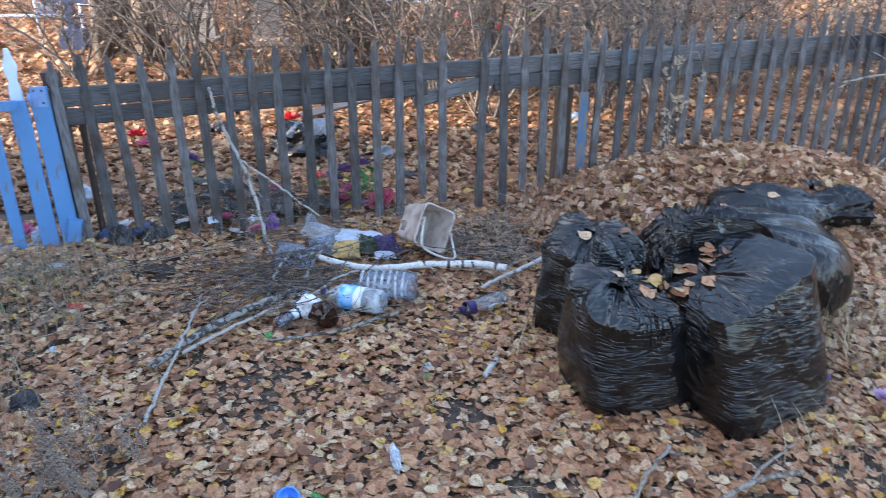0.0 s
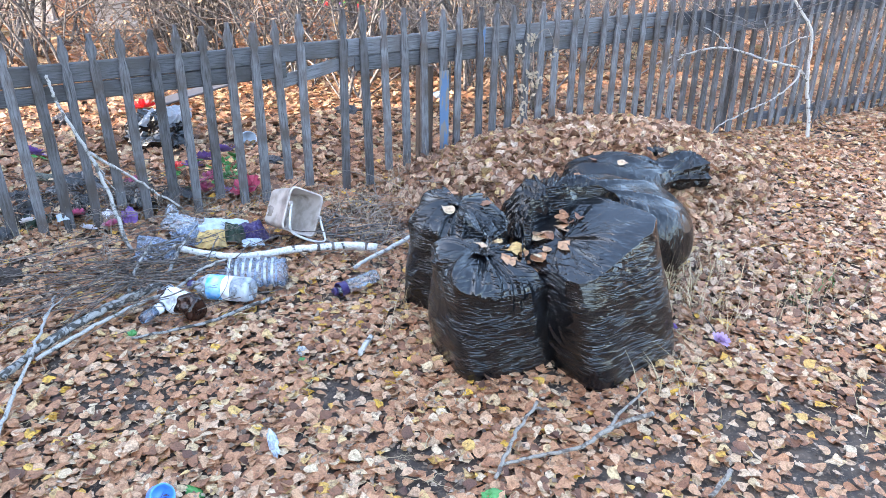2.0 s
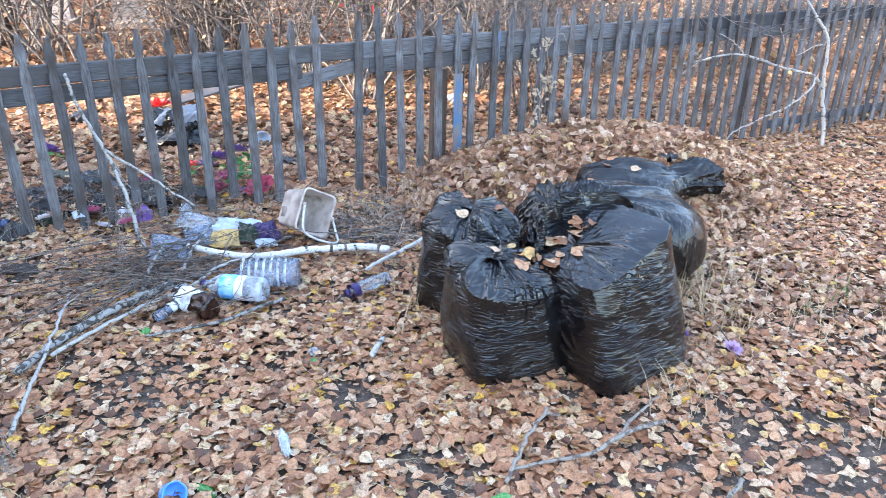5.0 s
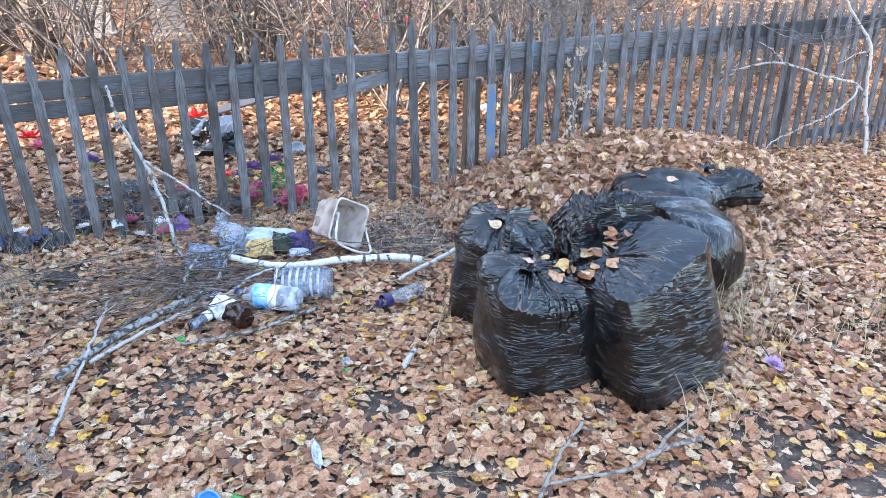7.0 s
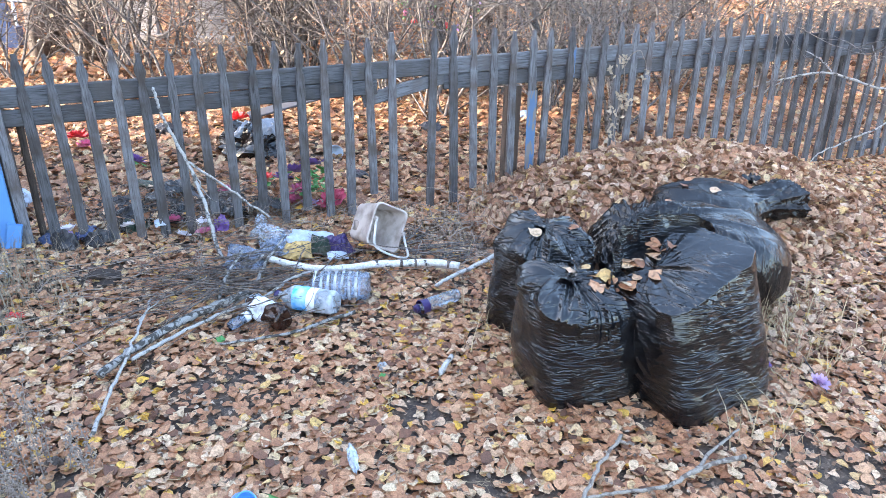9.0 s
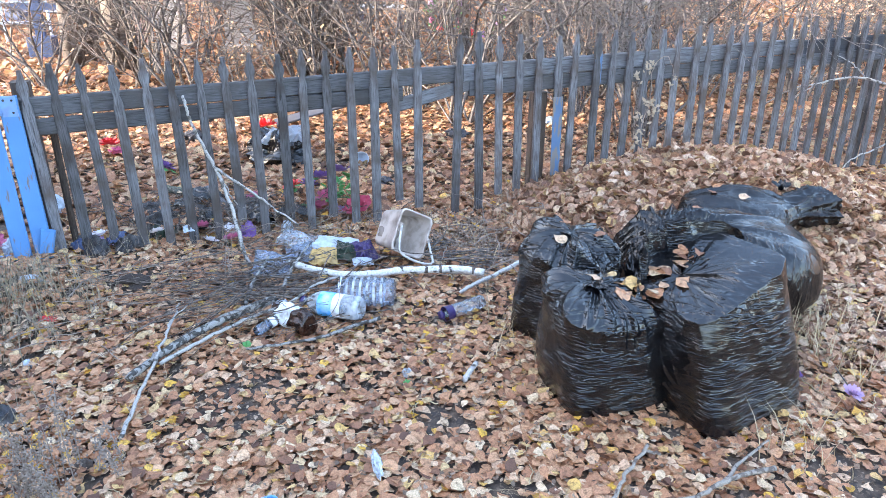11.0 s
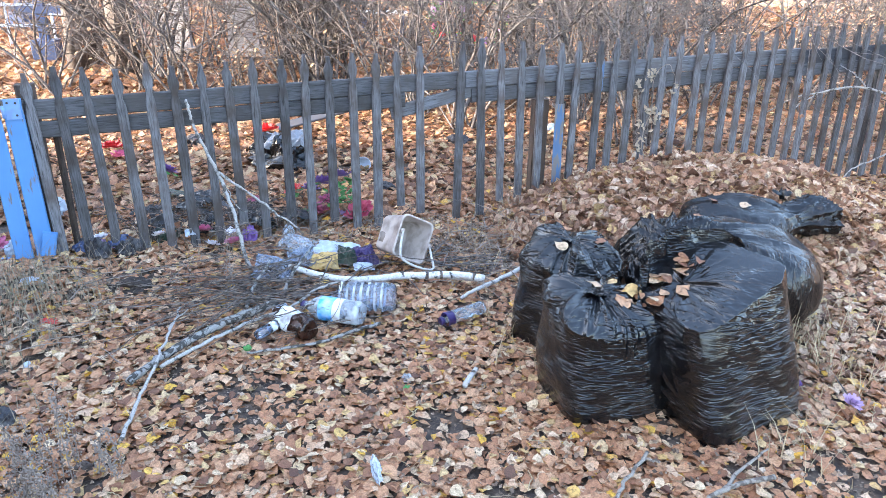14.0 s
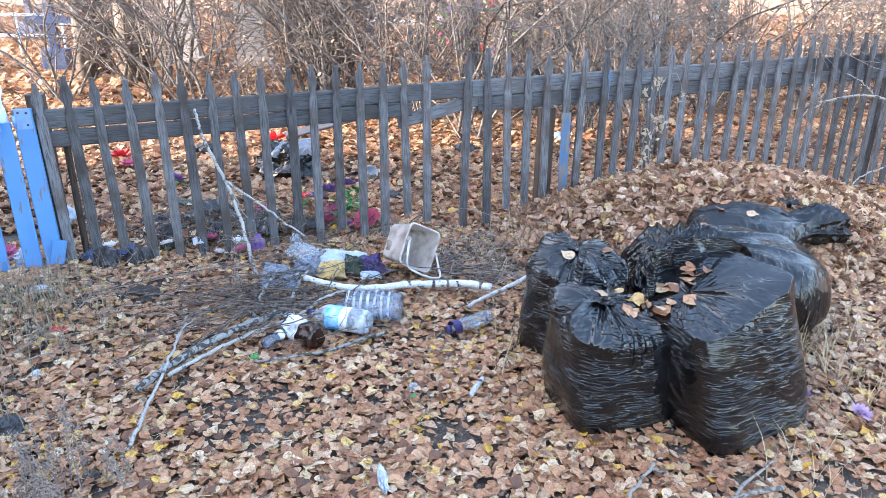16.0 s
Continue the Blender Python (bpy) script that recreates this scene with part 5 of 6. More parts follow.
def sheet(name, label, category, at, size, turn, tilt, mat, seed, peak=0.3, group="rubbish by the fence", rough=0.6):
    """A crumpled piece of film or thin plastic: flat facets between sharp folds, its rim drooping to what it lies on."""
    nu, nv, sh = 34, 26, Shape()
    for side in (0.0, -0.0015):
        for j in range(nv + 1):
            for i in range(nu + 1):
                u, v = i / nu * 2 - 1, j / nv * 2 - 1
                edge = 1 + 0.22 * noise.noise(Vector((u * 1.5, v * 1.5, seed + 9)))
                x, y = u * size[0] / 2 * edge, v * size[1] / 2 * edge
                f = fold(Vector((u * 1.3 + seed, v * 1.1, 0))) + 0.6 * fold(Vector((u * 2.6, v * 2.2 + seed, 4)))
                z = min(size[0], size[1]) * rough * (0.20 * f + 0.16 * noise.noise(Vector((u * 1.6, v * 1.6, seed)))) + peak * size[1] * (1 - max(abs(u), abs(v)) ** 2)
                sh.v.append((x, y, z + side))
    w, n = nu + 1, (nu + 1) * (nv + 1)
    sh.f = [(j * w + i, j * w + i + 1, (j + 1) * w + i + 1, (j + 1) * w + i) for j in range(nv) for i in range(nu)]
    sh.f += [tuple(n + q for q in f[::-1]) for f in sh.f]
    rim = [i for i in range(w)] + [j * w + nu for j in range(1, nv + 1)] + [nv * w + i for i in range(nu - 1, -1, -1)] + [j * w for j in range(nv - 1, 0, -1)]
    sh.f += [(rim[k], n + rim[k], n + rim[(k + 1) % len(rim)], rim[(k + 1) % len(rim)]) for k in range(len(rim))]
    return thing(name, label, category, pose(*at, *tilt, turn), group, shape=sh, mat=mat, smooth=False)


sheet("plastic_tray", "crushed pale blue clear plastic tray under twigs", "tray", (-0.76, 3.44, 0.055), (0.21, 0.15), -6, (34, 4), TRAY, 2.2, 0.10, rough=0.45)
sheet("plastic_tray", "crumpled pale blue clear plastic lid under twigs", "tray", (-0.64, 3.56, 0.06), (0.14, 0.12), 18, (25, -8), TRAY, 5.2, 0.15, rough=0.6)
bag = sheet("film_bag", "crumpled white plastic bag on the rubbish", "plastic bag", (-0.47, 3.70, 0.05), (0.24, 0.12), -8, (30, 3), WHITE_FILM, 1.3, 0.12, rough=0.35)
sheet("film_scrap", "folded white plastic flap on the rubbish", "plastic scrap", (-0.52, 3.66, 0.05), (0.13, 0.10), 22, (38, -6), WHITE_FILM, 9.3, 0.08, rough=0.3)
sheet("film_scrap", "clear film with yellow remains on the rubbish", "plastic scrap", (-0.70, 3.76, 0.06), (0.20, 0.11), -16, (28, 8), CLEAR, 6.1, 0.15, rough=0.4)
sheet("film_scrap", "yellowed crumpled wrapper on the rubbish", "plastic scrap", (-0.53, 3.57, 0.035), (0.16, 0.12), 10, (22, 0), YELLOW_FILM, 3.3, 0.35)
sheet("film_scrap", "dark green film scrap on the rubbish", "plastic scrap", (-0.41, 3.64, 0.035), (0.13, 0.12), -12, (20, 6), GREEN_FILM, 4.7, 0.35)
sheet("film_scrap", "shiny purple wrapper on the rubbish", "plastic scrap", (-0.305, 3.645, 0.035), (0.12, 0.14), 24, (26, -5), PURPLE, 7.7, 0.35)
sheet("film_scrap", "silver-white wrapper under purple film", "plastic scrap", (-0.31, 3.545, 0.02), (0.10, 0.06), 12, (12, 0), WHITE_FILM, 8.4, 0.3)


def cup(label, at, r, h, mat, tilt, turn):
    ob = thing("plastic_cup", label, "cup", pose(*at, tilt, 0, turn), "litter on the path")
    sh = Shape()
    sh.lathe([(0.0, 0.0), (r * 0.8, 0.0), (r * 0.86, 0.006), (r * 0.97, h * 0.8), (r, h), (r * 0.95, h), (r * 0.9, h * 0.7), (r * 0.78, 0.01), (0.0, 0.008)], 28, None, 0.06, 3.3)
    part("body", sh, mat, ob)
    s = Shape()
    s.lathe([(r * 0.99, h * 0.93), (r * 1.06, h * 0.95), (r * 1.06, h), (r * 0.99, h)], 28, None, 0.06, 3.3)
    part("rim", s, mat, ob)
    return ob


cup("bright blue plastic cup half buried in leaves", (-0.465, 1.765, 0.008), 0.036, 0.055, CAP_BLUE, 60, 40)


# ---- artificial flowers ----
def flower(label, at, r, petal, seed, green=True, group="artificial flowers", stem=0.0):
    q = random.Random(seed)
    ob = thing("artificial_flower", label, "flower", pose(at[0], at[1], at[2], q.uniform(-25, 25), q.uniform(-25, 25), q.uniform(0, 360)), group)
    sh = Shape()
    for ring, (n, k, up) in enumerate(((9, 1.0, 0.15), (8, 0.78, 0.55), (6, 0.5, 0.95), (4, 0.28, 1.25))):
        for i in range(n):
            a = 2 * math.pi * (i + 0.5 * ring) / n + q.uniform(-0.15, 0.15)
            d, t = Vector((math.cos(a), math.sin(a), 0)), Vector((-math.sin(a), math.cos(a), 0))
            u = up + q.uniform(-0.15, 0.15)
            tip = d * math.cos(u) * r * k + Vector((0, 0, math.sin(u) * r * k))
            w = t * r * k * 0.36
            mid = tip * 0.6 - Vector((0, 0, 0.08 * r))
            sh.add([(0, 0, 0), mid + w, tip + w * 0.5 + Vector((0, 0, q.uniform(-0.1, 0.15) * r)), tip * 1.04, tip - w * 0.5 + Vector((0, 0, q.uniform(-0.1, 0.15) * r)), mid - w, mid - Vector((0, 0, 0.05 * r))],
                   [(0, 6, 1), (1, 6, 3, 2), (6, 5, 4, 3), (0, 5, 6)])
    part("bloom", sh, petal, ob, smooth=False)
    if green:
        g = Shape()
        for i in range(5):
            a = q.uniform(0, 6.28)
            d, t = Vector((math.cos(a), math.sin(a), -0.25)), Vector((-math.sin(a), math.cos(a), 0))
            g.add([d * r * 0.5, d * r * 1.0 + t * r * 0.3, d * r * 1.55, d * r * 1.0 - t * r * 0.3, d * r + Vector((0, 0, -0.1 * r))], [(0, 4, 1), (1, 4, 2), (2, 4, 3), (3, 4, 0)])
        part("foliage", g, GREEN, ob, "green plastic leaves", smooth=False)
    if stem:
        g = Shape()
        limb(g, [(0, 0, 0), (0.03, 0.02, -0.01), (stem, 0.03, -0.02)], 0.003, 0.002, 5, 5)
        part("stem", g, DARK_FILM, ob, "dark wire stem")
    return ob


flower("faded lilac artificial flower lying on leaves", (1.625, 2.290, 0.04), 0.042, LILAC, 1, False, "litter on the path", -0.15)
flower("small violet artificial bloom beside the sack", (1.50, 2.45, 0.02), 0.018, VIOLET, 2, False, "litter on the path")
for i, (x, y, z, r, m, g, lab) in enumerate((
        (-1.755, 3.73, 0.05, 0.048, LILAC, False, "magenta artificial flower at the fence foot"), (-1.77, 3.75, 0.10, 0.035, WHITE_PETAL, False, "white artificial flower at the fence foot"),
        (-1.47, 3.80, 0.10, 0.030, WHITE_PETAL, False, "white artificial flower at the fence foot"), (-1.08, 3.88, 0.03, 0.045, PINK, False, "faded pink artificial flower at the fence foot"),
        (-1.20, 3.86, 0.02, 0.035, WHITE_PETAL, False, "pale pink artificial flower at the fence foot"), (-1.30, 4.0, 0.05, 0.05, PINK, False, "dusty pink artificial flower behind pickets"),
        (-0.63, 4.36, 0.24, 0.06, VIOLET, True, "violet artificial flower behind the fence"), (-0.53, 4.40, 0.27, 0.06, VIOLET, True, "violet artificial flower behind the fence"), (-0.71, 4.36, 0.20, 0.05, VIOLET, True, "violet artificial flower behind the fence"),
        (-0.66, 4.33, 0.06, 0.06, PINK, True, "pink artificial flower behind the fence"), (-0.60, 4.33, 0.13, 0.055, PINK, True, "pink artificial flower behind the fence"), (-0.54, 4.28, 0.05, 0.045, LILAC, False, "pale lilac artificial flower behind the fence"),
        (-0.40, 4.29, 0.07, 0.075, RED_PINK, False, "crimson artificial flower behind the fence"), (-2.50, 5.70, 0.10, 0.08, RED, False, "bright red artificial flower behind the fence"), (-2.42, 5.65, 0.05, 0.06, PINK, False, "pink artificial flower behind the fence"),
        (-1.45, 6.5, 0.06, 0.09, RED, False, "dark red artificial flower in the leaves"), (-0.85, 4.55, 0.12, 0.05, RED, True, "red artificial flower behind the fence"), (-1.9, 5.2, 0.06, 0.06, VIOLET, True, "violet artificial flower behind the fence"),
        (-1.10, 4.5, 0.05, 0.05, PINK, True, "pink artificial flower behind the fence"), (-2.35, 3.75, 0.05, 0.05, PINK, False, "red-pink artificial flower behind the gate"))):
    flower(lab, (x, y, z), r * 1.3, m, 50 + i, g)
leafy = Shape()
for i in range(40):
    c = Vector((-0.50 + rnd.gauss(0, 0.045), 4.36 + rnd.gauss(0, 0.04), 0.09 + rnd.uniform(0, 0.13)))
    a = rnd.uniform(0, 6.28)
    d, t = Vector((math.cos(a), math.sin(a), rnd.uniform(-0.4, 0.8))) * 0.045, Vector((-math.sin(a), math.cos(a), 0.3)) * 0.02
    leafy.add([c, c + d * 0.5 + t, c + d, c + d * 0.5 - t, c + d * 0.5 + Vector((0, 0, 0.006))], [(0, 4, 1), (1, 4, 2), (2, 4, 3), (3, 4, 0)])
thing("artificial_foliage", "bright green plastic foliage behind the fence", "foliage", group="artificial flowers", shape=leafy, mat=GREEN, smooth=False)
for i, (x, y, sx, sy, sz, m, lab) in enumerate((
        (-1.76, 3.66, 0.12, 0.09, 0.10, DARK_FILM, "dark blue film pot wrap at the fence foot"), (-1.61, 3.74, 0.12, 0.08, 0.09, DARK_FILM, "dark blue film at the fence foot"), (-1.88, 3.82, 0.12, 0.08, 0.07, DARK_FILM, "dark film scrap behind pickets"),
        (-1.02, 4.0, 0.10, 0.08, 0.08, VIOLET, "violet film scrap behind pickets"), (-0.80, 4.05, 0.08, 0.06, 0.07, WHITE_FILM, "pale film scrap at the fence"), (-1.35, 4.2, 0.3, 0.2, 0.10, DARK_FILM, "dark film heap behind pickets"),
        (-1.05, 4.35, 0.3, 0.2, 0.10, DARK_FILM, "black film heap behind pickets"), (-1.70, 4.30, 0.26, 0.16, 0.09, DARK_FILM, "dark film heap behind pickets"), (-1.5, 4.0, 0.16, 0.12, 0.08, GREEN_FILM, "dark green film behind pickets"), (-2.2, 3.68, 0.12, 0.10, 0.10, WHITE_FILM, "white film behind the gate"), (-2.33, 4.4, 0.12, 0.10, 0.12, WHITE_FILM, "white film behind the gate"),
        (-1.14, 5.55, 0.42, 0.30, 0.24, FILM, "black bag with pale rubbish behind the fence"), (0.3, 6.4, 0.2, 0.16, 0.07, DARK_FILM, "dark scrap in the far leaves"),
        (1.2, 6.9, 0.2, 0.12, 0.06, WHITE_FILM, "pale scrap in the far leaves"), (-2.0, 6.2, 0.2, 0.16, 0.08, DARK_FILM, "dark scrap in the far leaves"), (-0.28, 5.0, 0.15, 0.12, 0.05, DARK_FILM, "dark stone-like scrap behind the fence"))):
    crumple("film_scrap", lab, "plastic scrap", (x, y), (sx, sy, sz), m, 20 + i * 1.7, i * 31, "rubbish behind the fence")


def tossed(name, label, category, at, r, mat, group="rubbish behind the fence"):
    sh = Shape()
    sh.lathe([(0.0, 0.0), (r * 0.55, 0.002), (r * 0.9, r * 0.35), (r, r * 0.75), (r * 0.93, r * 1.1), (r * 0.85, r * 1.05), (r * 0.8, r * 0.5), (0.0, r * 0.15)], 22, None, 0.08, r * 77)
    return thing(name, label, category, pose(at[0], at[1], ground_z(*at) + 0.5 * r, 62, 10, 20), group, shape=sh, mat=mat)


tossed("plastic_cup", "white plastic cup in the leaves", "cup", (-0.50, 5.50), 0.065, WHITE_FILM)
tossed("plastic_cup", "white plastic cup in the leaves", "cup", (-1.128, 6.410), 0.06, WHITE_FILM)
for name, label, a, b, wide, mat in (("plank", "dark plank in the leaves", (-1.36, 6.60, 0.06), (-0.72, 6.85, 0.2), 0.10, STONE_DARK), ("plank", "short grey plank behind pickets", (-1.42, 4.55, 0.10), (-1.20, 4.30, 0.04), 0.06, RAIL),
                                     ("strap", "dark green plastic strap behind pickets", (-1.76, 4.72, 0.05), (-1.48, 4.56, 0.06), 0.055, GREEN_FILM)):
    ln = (Vector(b) - Vector(a)).length
    s = Shape()
    s.box((wide, 0.025, ln), pose(0, 0, ln / 2), 0.006)
    thing(name, label, name, axis_pose(a, b, 25), "rubbish behind the fence", shape=s, mat=mat, smooth=False)
for i, (x, y, z, w, d, m, lab) in enumerate((
        (-1.08, 5.58, 0.17, 0.36, 0.22, GREY_FILM, "grey-white film on the black bag"), (-1.55, 4.05, 0.04, 0.24, 0.18, DARK_FILM, "torn dark film behind pickets"), (-1.28, 4.12, 0.04, 0.22, 0.16, FILM, "torn black film behind pickets"),
        (-1.0, 4.16, 0.04, 0.22, 0.16, FILM, "torn black film behind pickets"), (-0.78, 4.22, 0.04, 0.20, 0.14, DARK_FILM, "torn dark film behind pickets"), (-1.42, 4.40, 0.05, 0.26, 0.2, FILM, "torn black film behind pickets"),
        (-1.70, 3.80, 0.05, 0.12, 0.10, NAVY, "navy blue wrapper at the fence foot"), (-1.87, 3.74, 0.04, 0.12, 0.08, NAVY, "navy blue wrapper at the fence foot"), (-1.33, 3.90, 0.07, 0.06, 0.06, WHITE_FILM, "silver crumpled foil at the fence foot"),
        (-1.13, 3.98, 0.05, 0.07, 0.05, WHITE_PETAL, "pale crumpled foil at the fence foot"))):
    sheet("film_scrap", lab, "plastic scrap", (x, y, z), (w, d), i * 47, (18, -6), m, 30 + i * 1.9, 0.35, "rubbish behind the fence")


# ---- woods and graves behind the fence ----
def branch_out(sh, p, d, ln, r, depth, q, droop=0.12):
    """A crooked branch with side branches."""
    n = 5 if depth > 1 else 4
    pts, c, v = [p.copy()], p.copy(), d.normalized()
    for i in range(n):
        v = (v + Vector((q.gauss(0, 0.22), q.gauss(0, 0.22), q.gauss(0.0, 0.14) + (droop if depth > 1 else -abs(droop) * 0.4)))).normalized()
        c = c + v * (ln / n)
        pts.append(c.copy())
    sh.tube(pts, [r * (1 - 0.72 * i / n) for i in range(n + 1)], 5 if r > 0.012 else 3, False)
    if depth > 0:
        for k in range(q.randint(5, 8) if depth > 1 else q.randint(3, 5)):
            t = q.uniform(0.25, 0.98) * n
            i = min(int(t), n - 1)
            at = pts[i].lerp(pts[i + 1], t - i)
            side = Vector((q.gauss(0, 1), q.gauss(0, 1), q.gauss(0.25, 0.6))).normalized()
            branch_out(sh, at, (v * 0.7 + side * 0.8), ln * q.uniform(0.28, 0.55), max(r * q.uniform(0.3, 0.5), 0.0017), depth - 1, q, droop)


def shrub_kind(stems, height, spread, seed, leaf_n, leaf_mat, arch=0.12):
    q, sh, lf = random.Random(seed), Shape(), Shape()
    for k in range(stems):
        a = q.uniform(0, 6.28)
        d = Vector((math.cos(a) * spread * q.uniform(0.15, 1), math.sin(a) * spread * q.uniform(0.15, 1), 1))
        branch_out(sh, Vector((q.gauss(0, 0.09), q.gauss(0, 0.09), -0.06)), d, height * q.uniform(0.55, 1.0), q.uniform(0.007, 0.02), 2, q, arch)
    for k in range(leaf_n):
        c = Vector(sh.v[q.randrange(len(sh.v))])
        if c.z < 0.3:
            continue
        a, e = q.uniform(0, 6.28), q.uniform(0.018, 0.036)
        d, t = Vector((math.cos(a), math.sin(a), q.uniform(-1, 0.3))) * e, Vector((-math.sin(a), math.cos(a), q.uniform(-0.5, 0.5))) * e * 0.6
        lf.add([c, c + d * 0.6 + t, c + d * 1.4, c + d * 0.6 - t], [(0, 1, 2), (0, 2, 3)])
    ob = thing("shrub", "leafless brown brushwood shrub behind the fence", "shrub", group="shrubs behind the fence")
    tagged(part("brushwood", sh, BRUSH, ob), kind="stuff")
    if lf.v:
        tagged(part("foliage", lf, leaf_mat, ob, "few dry pale leaves"), kind="stuff")
    return ob


shrubs = [shrub_kind(11, 2.4, 0.55, 71, 0, SEED), shrub_kind(9, 2.9, 1.3, 72, 60, WOOD_LEAF, -0.14), shrub_kind(12, 2.2, 1.0, 73, 120, DRY_LEAF, -0.05), shrub_kind(10, 1.5, 1.1, 74, 420, DRY_LEAF)]
SHRUBS = [  # x, y, kind, size
    (-1.15, 8.2, 0, 1.2), (-0.95, 8.5, 0, 1.25), (-1.5, 8.6, 1, 1.2), (-0.1, 7.6, 0, 0.95), (0.35, 6.9, 1, 1.0), (1.5, 7.2, 0, 1.0), (2.3, 7.8, 1, 1.2), (-2.6, 8.0, 1, 1.0), (-3.4, 8.8, 1, 1.1), (-4.4, 8.6, 2, 1.0),
    (0.8, 8.9, 2, 1.1), (3.2, 8.2, 3, 1.1), (4.2, 8.0, 3, 1.2), (5.0, 8.8, 3, 1.2), (6.2, 8.6, 3, 1.2), (3.8, 9.6, 2, 1.2), (5.8, 10.2, 3, 1.3), (7.6, 9.6, 3, 1.3), (2.2, 10.0, 2, 1.2), (7.0, 8.4, 2, 1.1),
    (-0.4, 11.0, 2, 1.2), (1.4, 12.0, 1, 1.3), (-2.2, 12.4, 2, 1.1), (3.0, 12.5, 2, 1.3), (5.0, 12.4, 3, 1.4), (7.5, 12.5, 3, 1.4), (9.5, 11.5, 3, 1.4), (-5.6, 12.8, 1, 1.2), (-3.6, 14.5, 2, 1.2), (0.4, 15.0, 2, 1.4),
    (4.2, 15.5, 2, 1.4), (8.0, 15.5, 2, 1.5), (11.0, 14.5, 3, 1.5), (-7.0, 15.5, 1, 1.3), (2.0, 17.5, 2, 1.5), (6.0, 18.0, 2, 1.5), (-1.5, 18.0, 2, 1.4), (10.5, 18.5, 2, 1.5), (13.5, 17.5, 3, 1.5), (-5.0, 19.0, 2, 1.4)]
q = random.Random(5)
for k in range(28):  # the thicket goes on
    y = q.uniform(7.4, 13.5)
    SHRUBS.append((q.uniform(-0.62 * y - 0.5, 0.95 * y + 1.0), y, q.choice((0, 1, 1, 2, 2, 3)), q.uniform(0.7, 1.25)))
for i, (x, y, k, size) in enumerate(SHRUBS):
    m = pose(x, y, ground_z(x, y) - 0.02, 0, 0, i * 77) @ Matrix.Scale(size, 4)
    ob = copy_thing(shrubs[k], m)
    ob.scale = (size,) * 3
for k, (x, y) in enumerate(((1.9, 6.3), (-3.0, 10.2), (6.8, 7.4), (8.6, 8.6))):
    shrubs[k].matrix_basis = pose(x, y, ground_z(x, y) - 0.02, 0, 0, 30 * k)


def stem_clump(at, stems, height, seed):
    """A dense clump of upright stems with twigs."""
    r = random.Random(seed)
    ob = thing("bush", "dense many-stemmed bare bush behind the fence", "bush", pose(at[0], at[1], ground_z(*at)), "bushes behind the fence")
    for k in range(stems):
        a, d = r.uniform(0, 6.28), r.uniform(0.02, 0.22)
        s = Shape()
        branch_out(s, Vector((math.cos(a) * d, math.sin(a) * d, -0.05)), Vector((math.cos(a) * d * 1.3, math.sin(a) * d * 1.3, 1)), height * r.uniform(0.7, 1.0), r.uniform(0.016, 0.038), 2, r, 0.05)
        part("stem", s, BRUSH, ob)
    return ob


stem_clump((-1.25, 8.9), 22, 2.8, 3)
stem_clump((0.45, 7.9), 7, 2.4, 4)
stem_clump((1.95, 8.4), 9, 2.6, 6)
stem_clump((-3.3, 9.4), 8, 2.6, 8)


def tree_kind(height, r, seed, mat, label, crown_leaves):
    q, tr, cr, lf = random.Random(seed), Shape(), Shape(), Shape()
    pts = [Vector((q.gauss(0, 0.03) * i * 0.5, q.gauss(0, 0.03) * i * 0.5, -0.15 + height * i / 9)) for i in range(10)]
    tr.tube(pts, [r * 1.35] + [r * (1 - 0.085 * i) for i in range(1, 10)], 10)
    ob = thing("tree", label, "tree", group="trees behind the fence")
    part("trunk", tr, mat, ob)
    for k in range(17):
        t = q.uniform(1.6, 8.8)
        i = int(t)
        a = q.uniform(0, 6.28)
        branch_out(cr, pts[i].lerp(pts[i + 1], t - i), Vector((math.cos(a), math.sin(a), 0.7)), height * q.uniform(0.16, 0.3), r * 0.3, 2, q, 0.06)
    for k in range(crown_leaves):
        c = Vector(cr.v[q.randrange(len(cr.v))])
        a, e = q.uniform(0, 6.28), q.uniform(0.03, 0.05)
        d, t = Vector((math.cos(a), math.sin(a), q.uniform(-1, 0.3))) * e, Vector((-math.sin(a), math.cos(a), q.uniform(-0.5, 0.5))) * e * 0.6
        lf.add([c, c + d * 0.6 + t, c + d * 1.4, c + d * 0.6 - t], [(0, 1, 2), (0, 2, 3)])
    tagged(part("crown", cr, BRUSH, ob), kind="stuff")
    tagged(part("foliage", lf, WOOD_LEAF, ob, "last yellow leaves"), kind="stuff")
    return ob


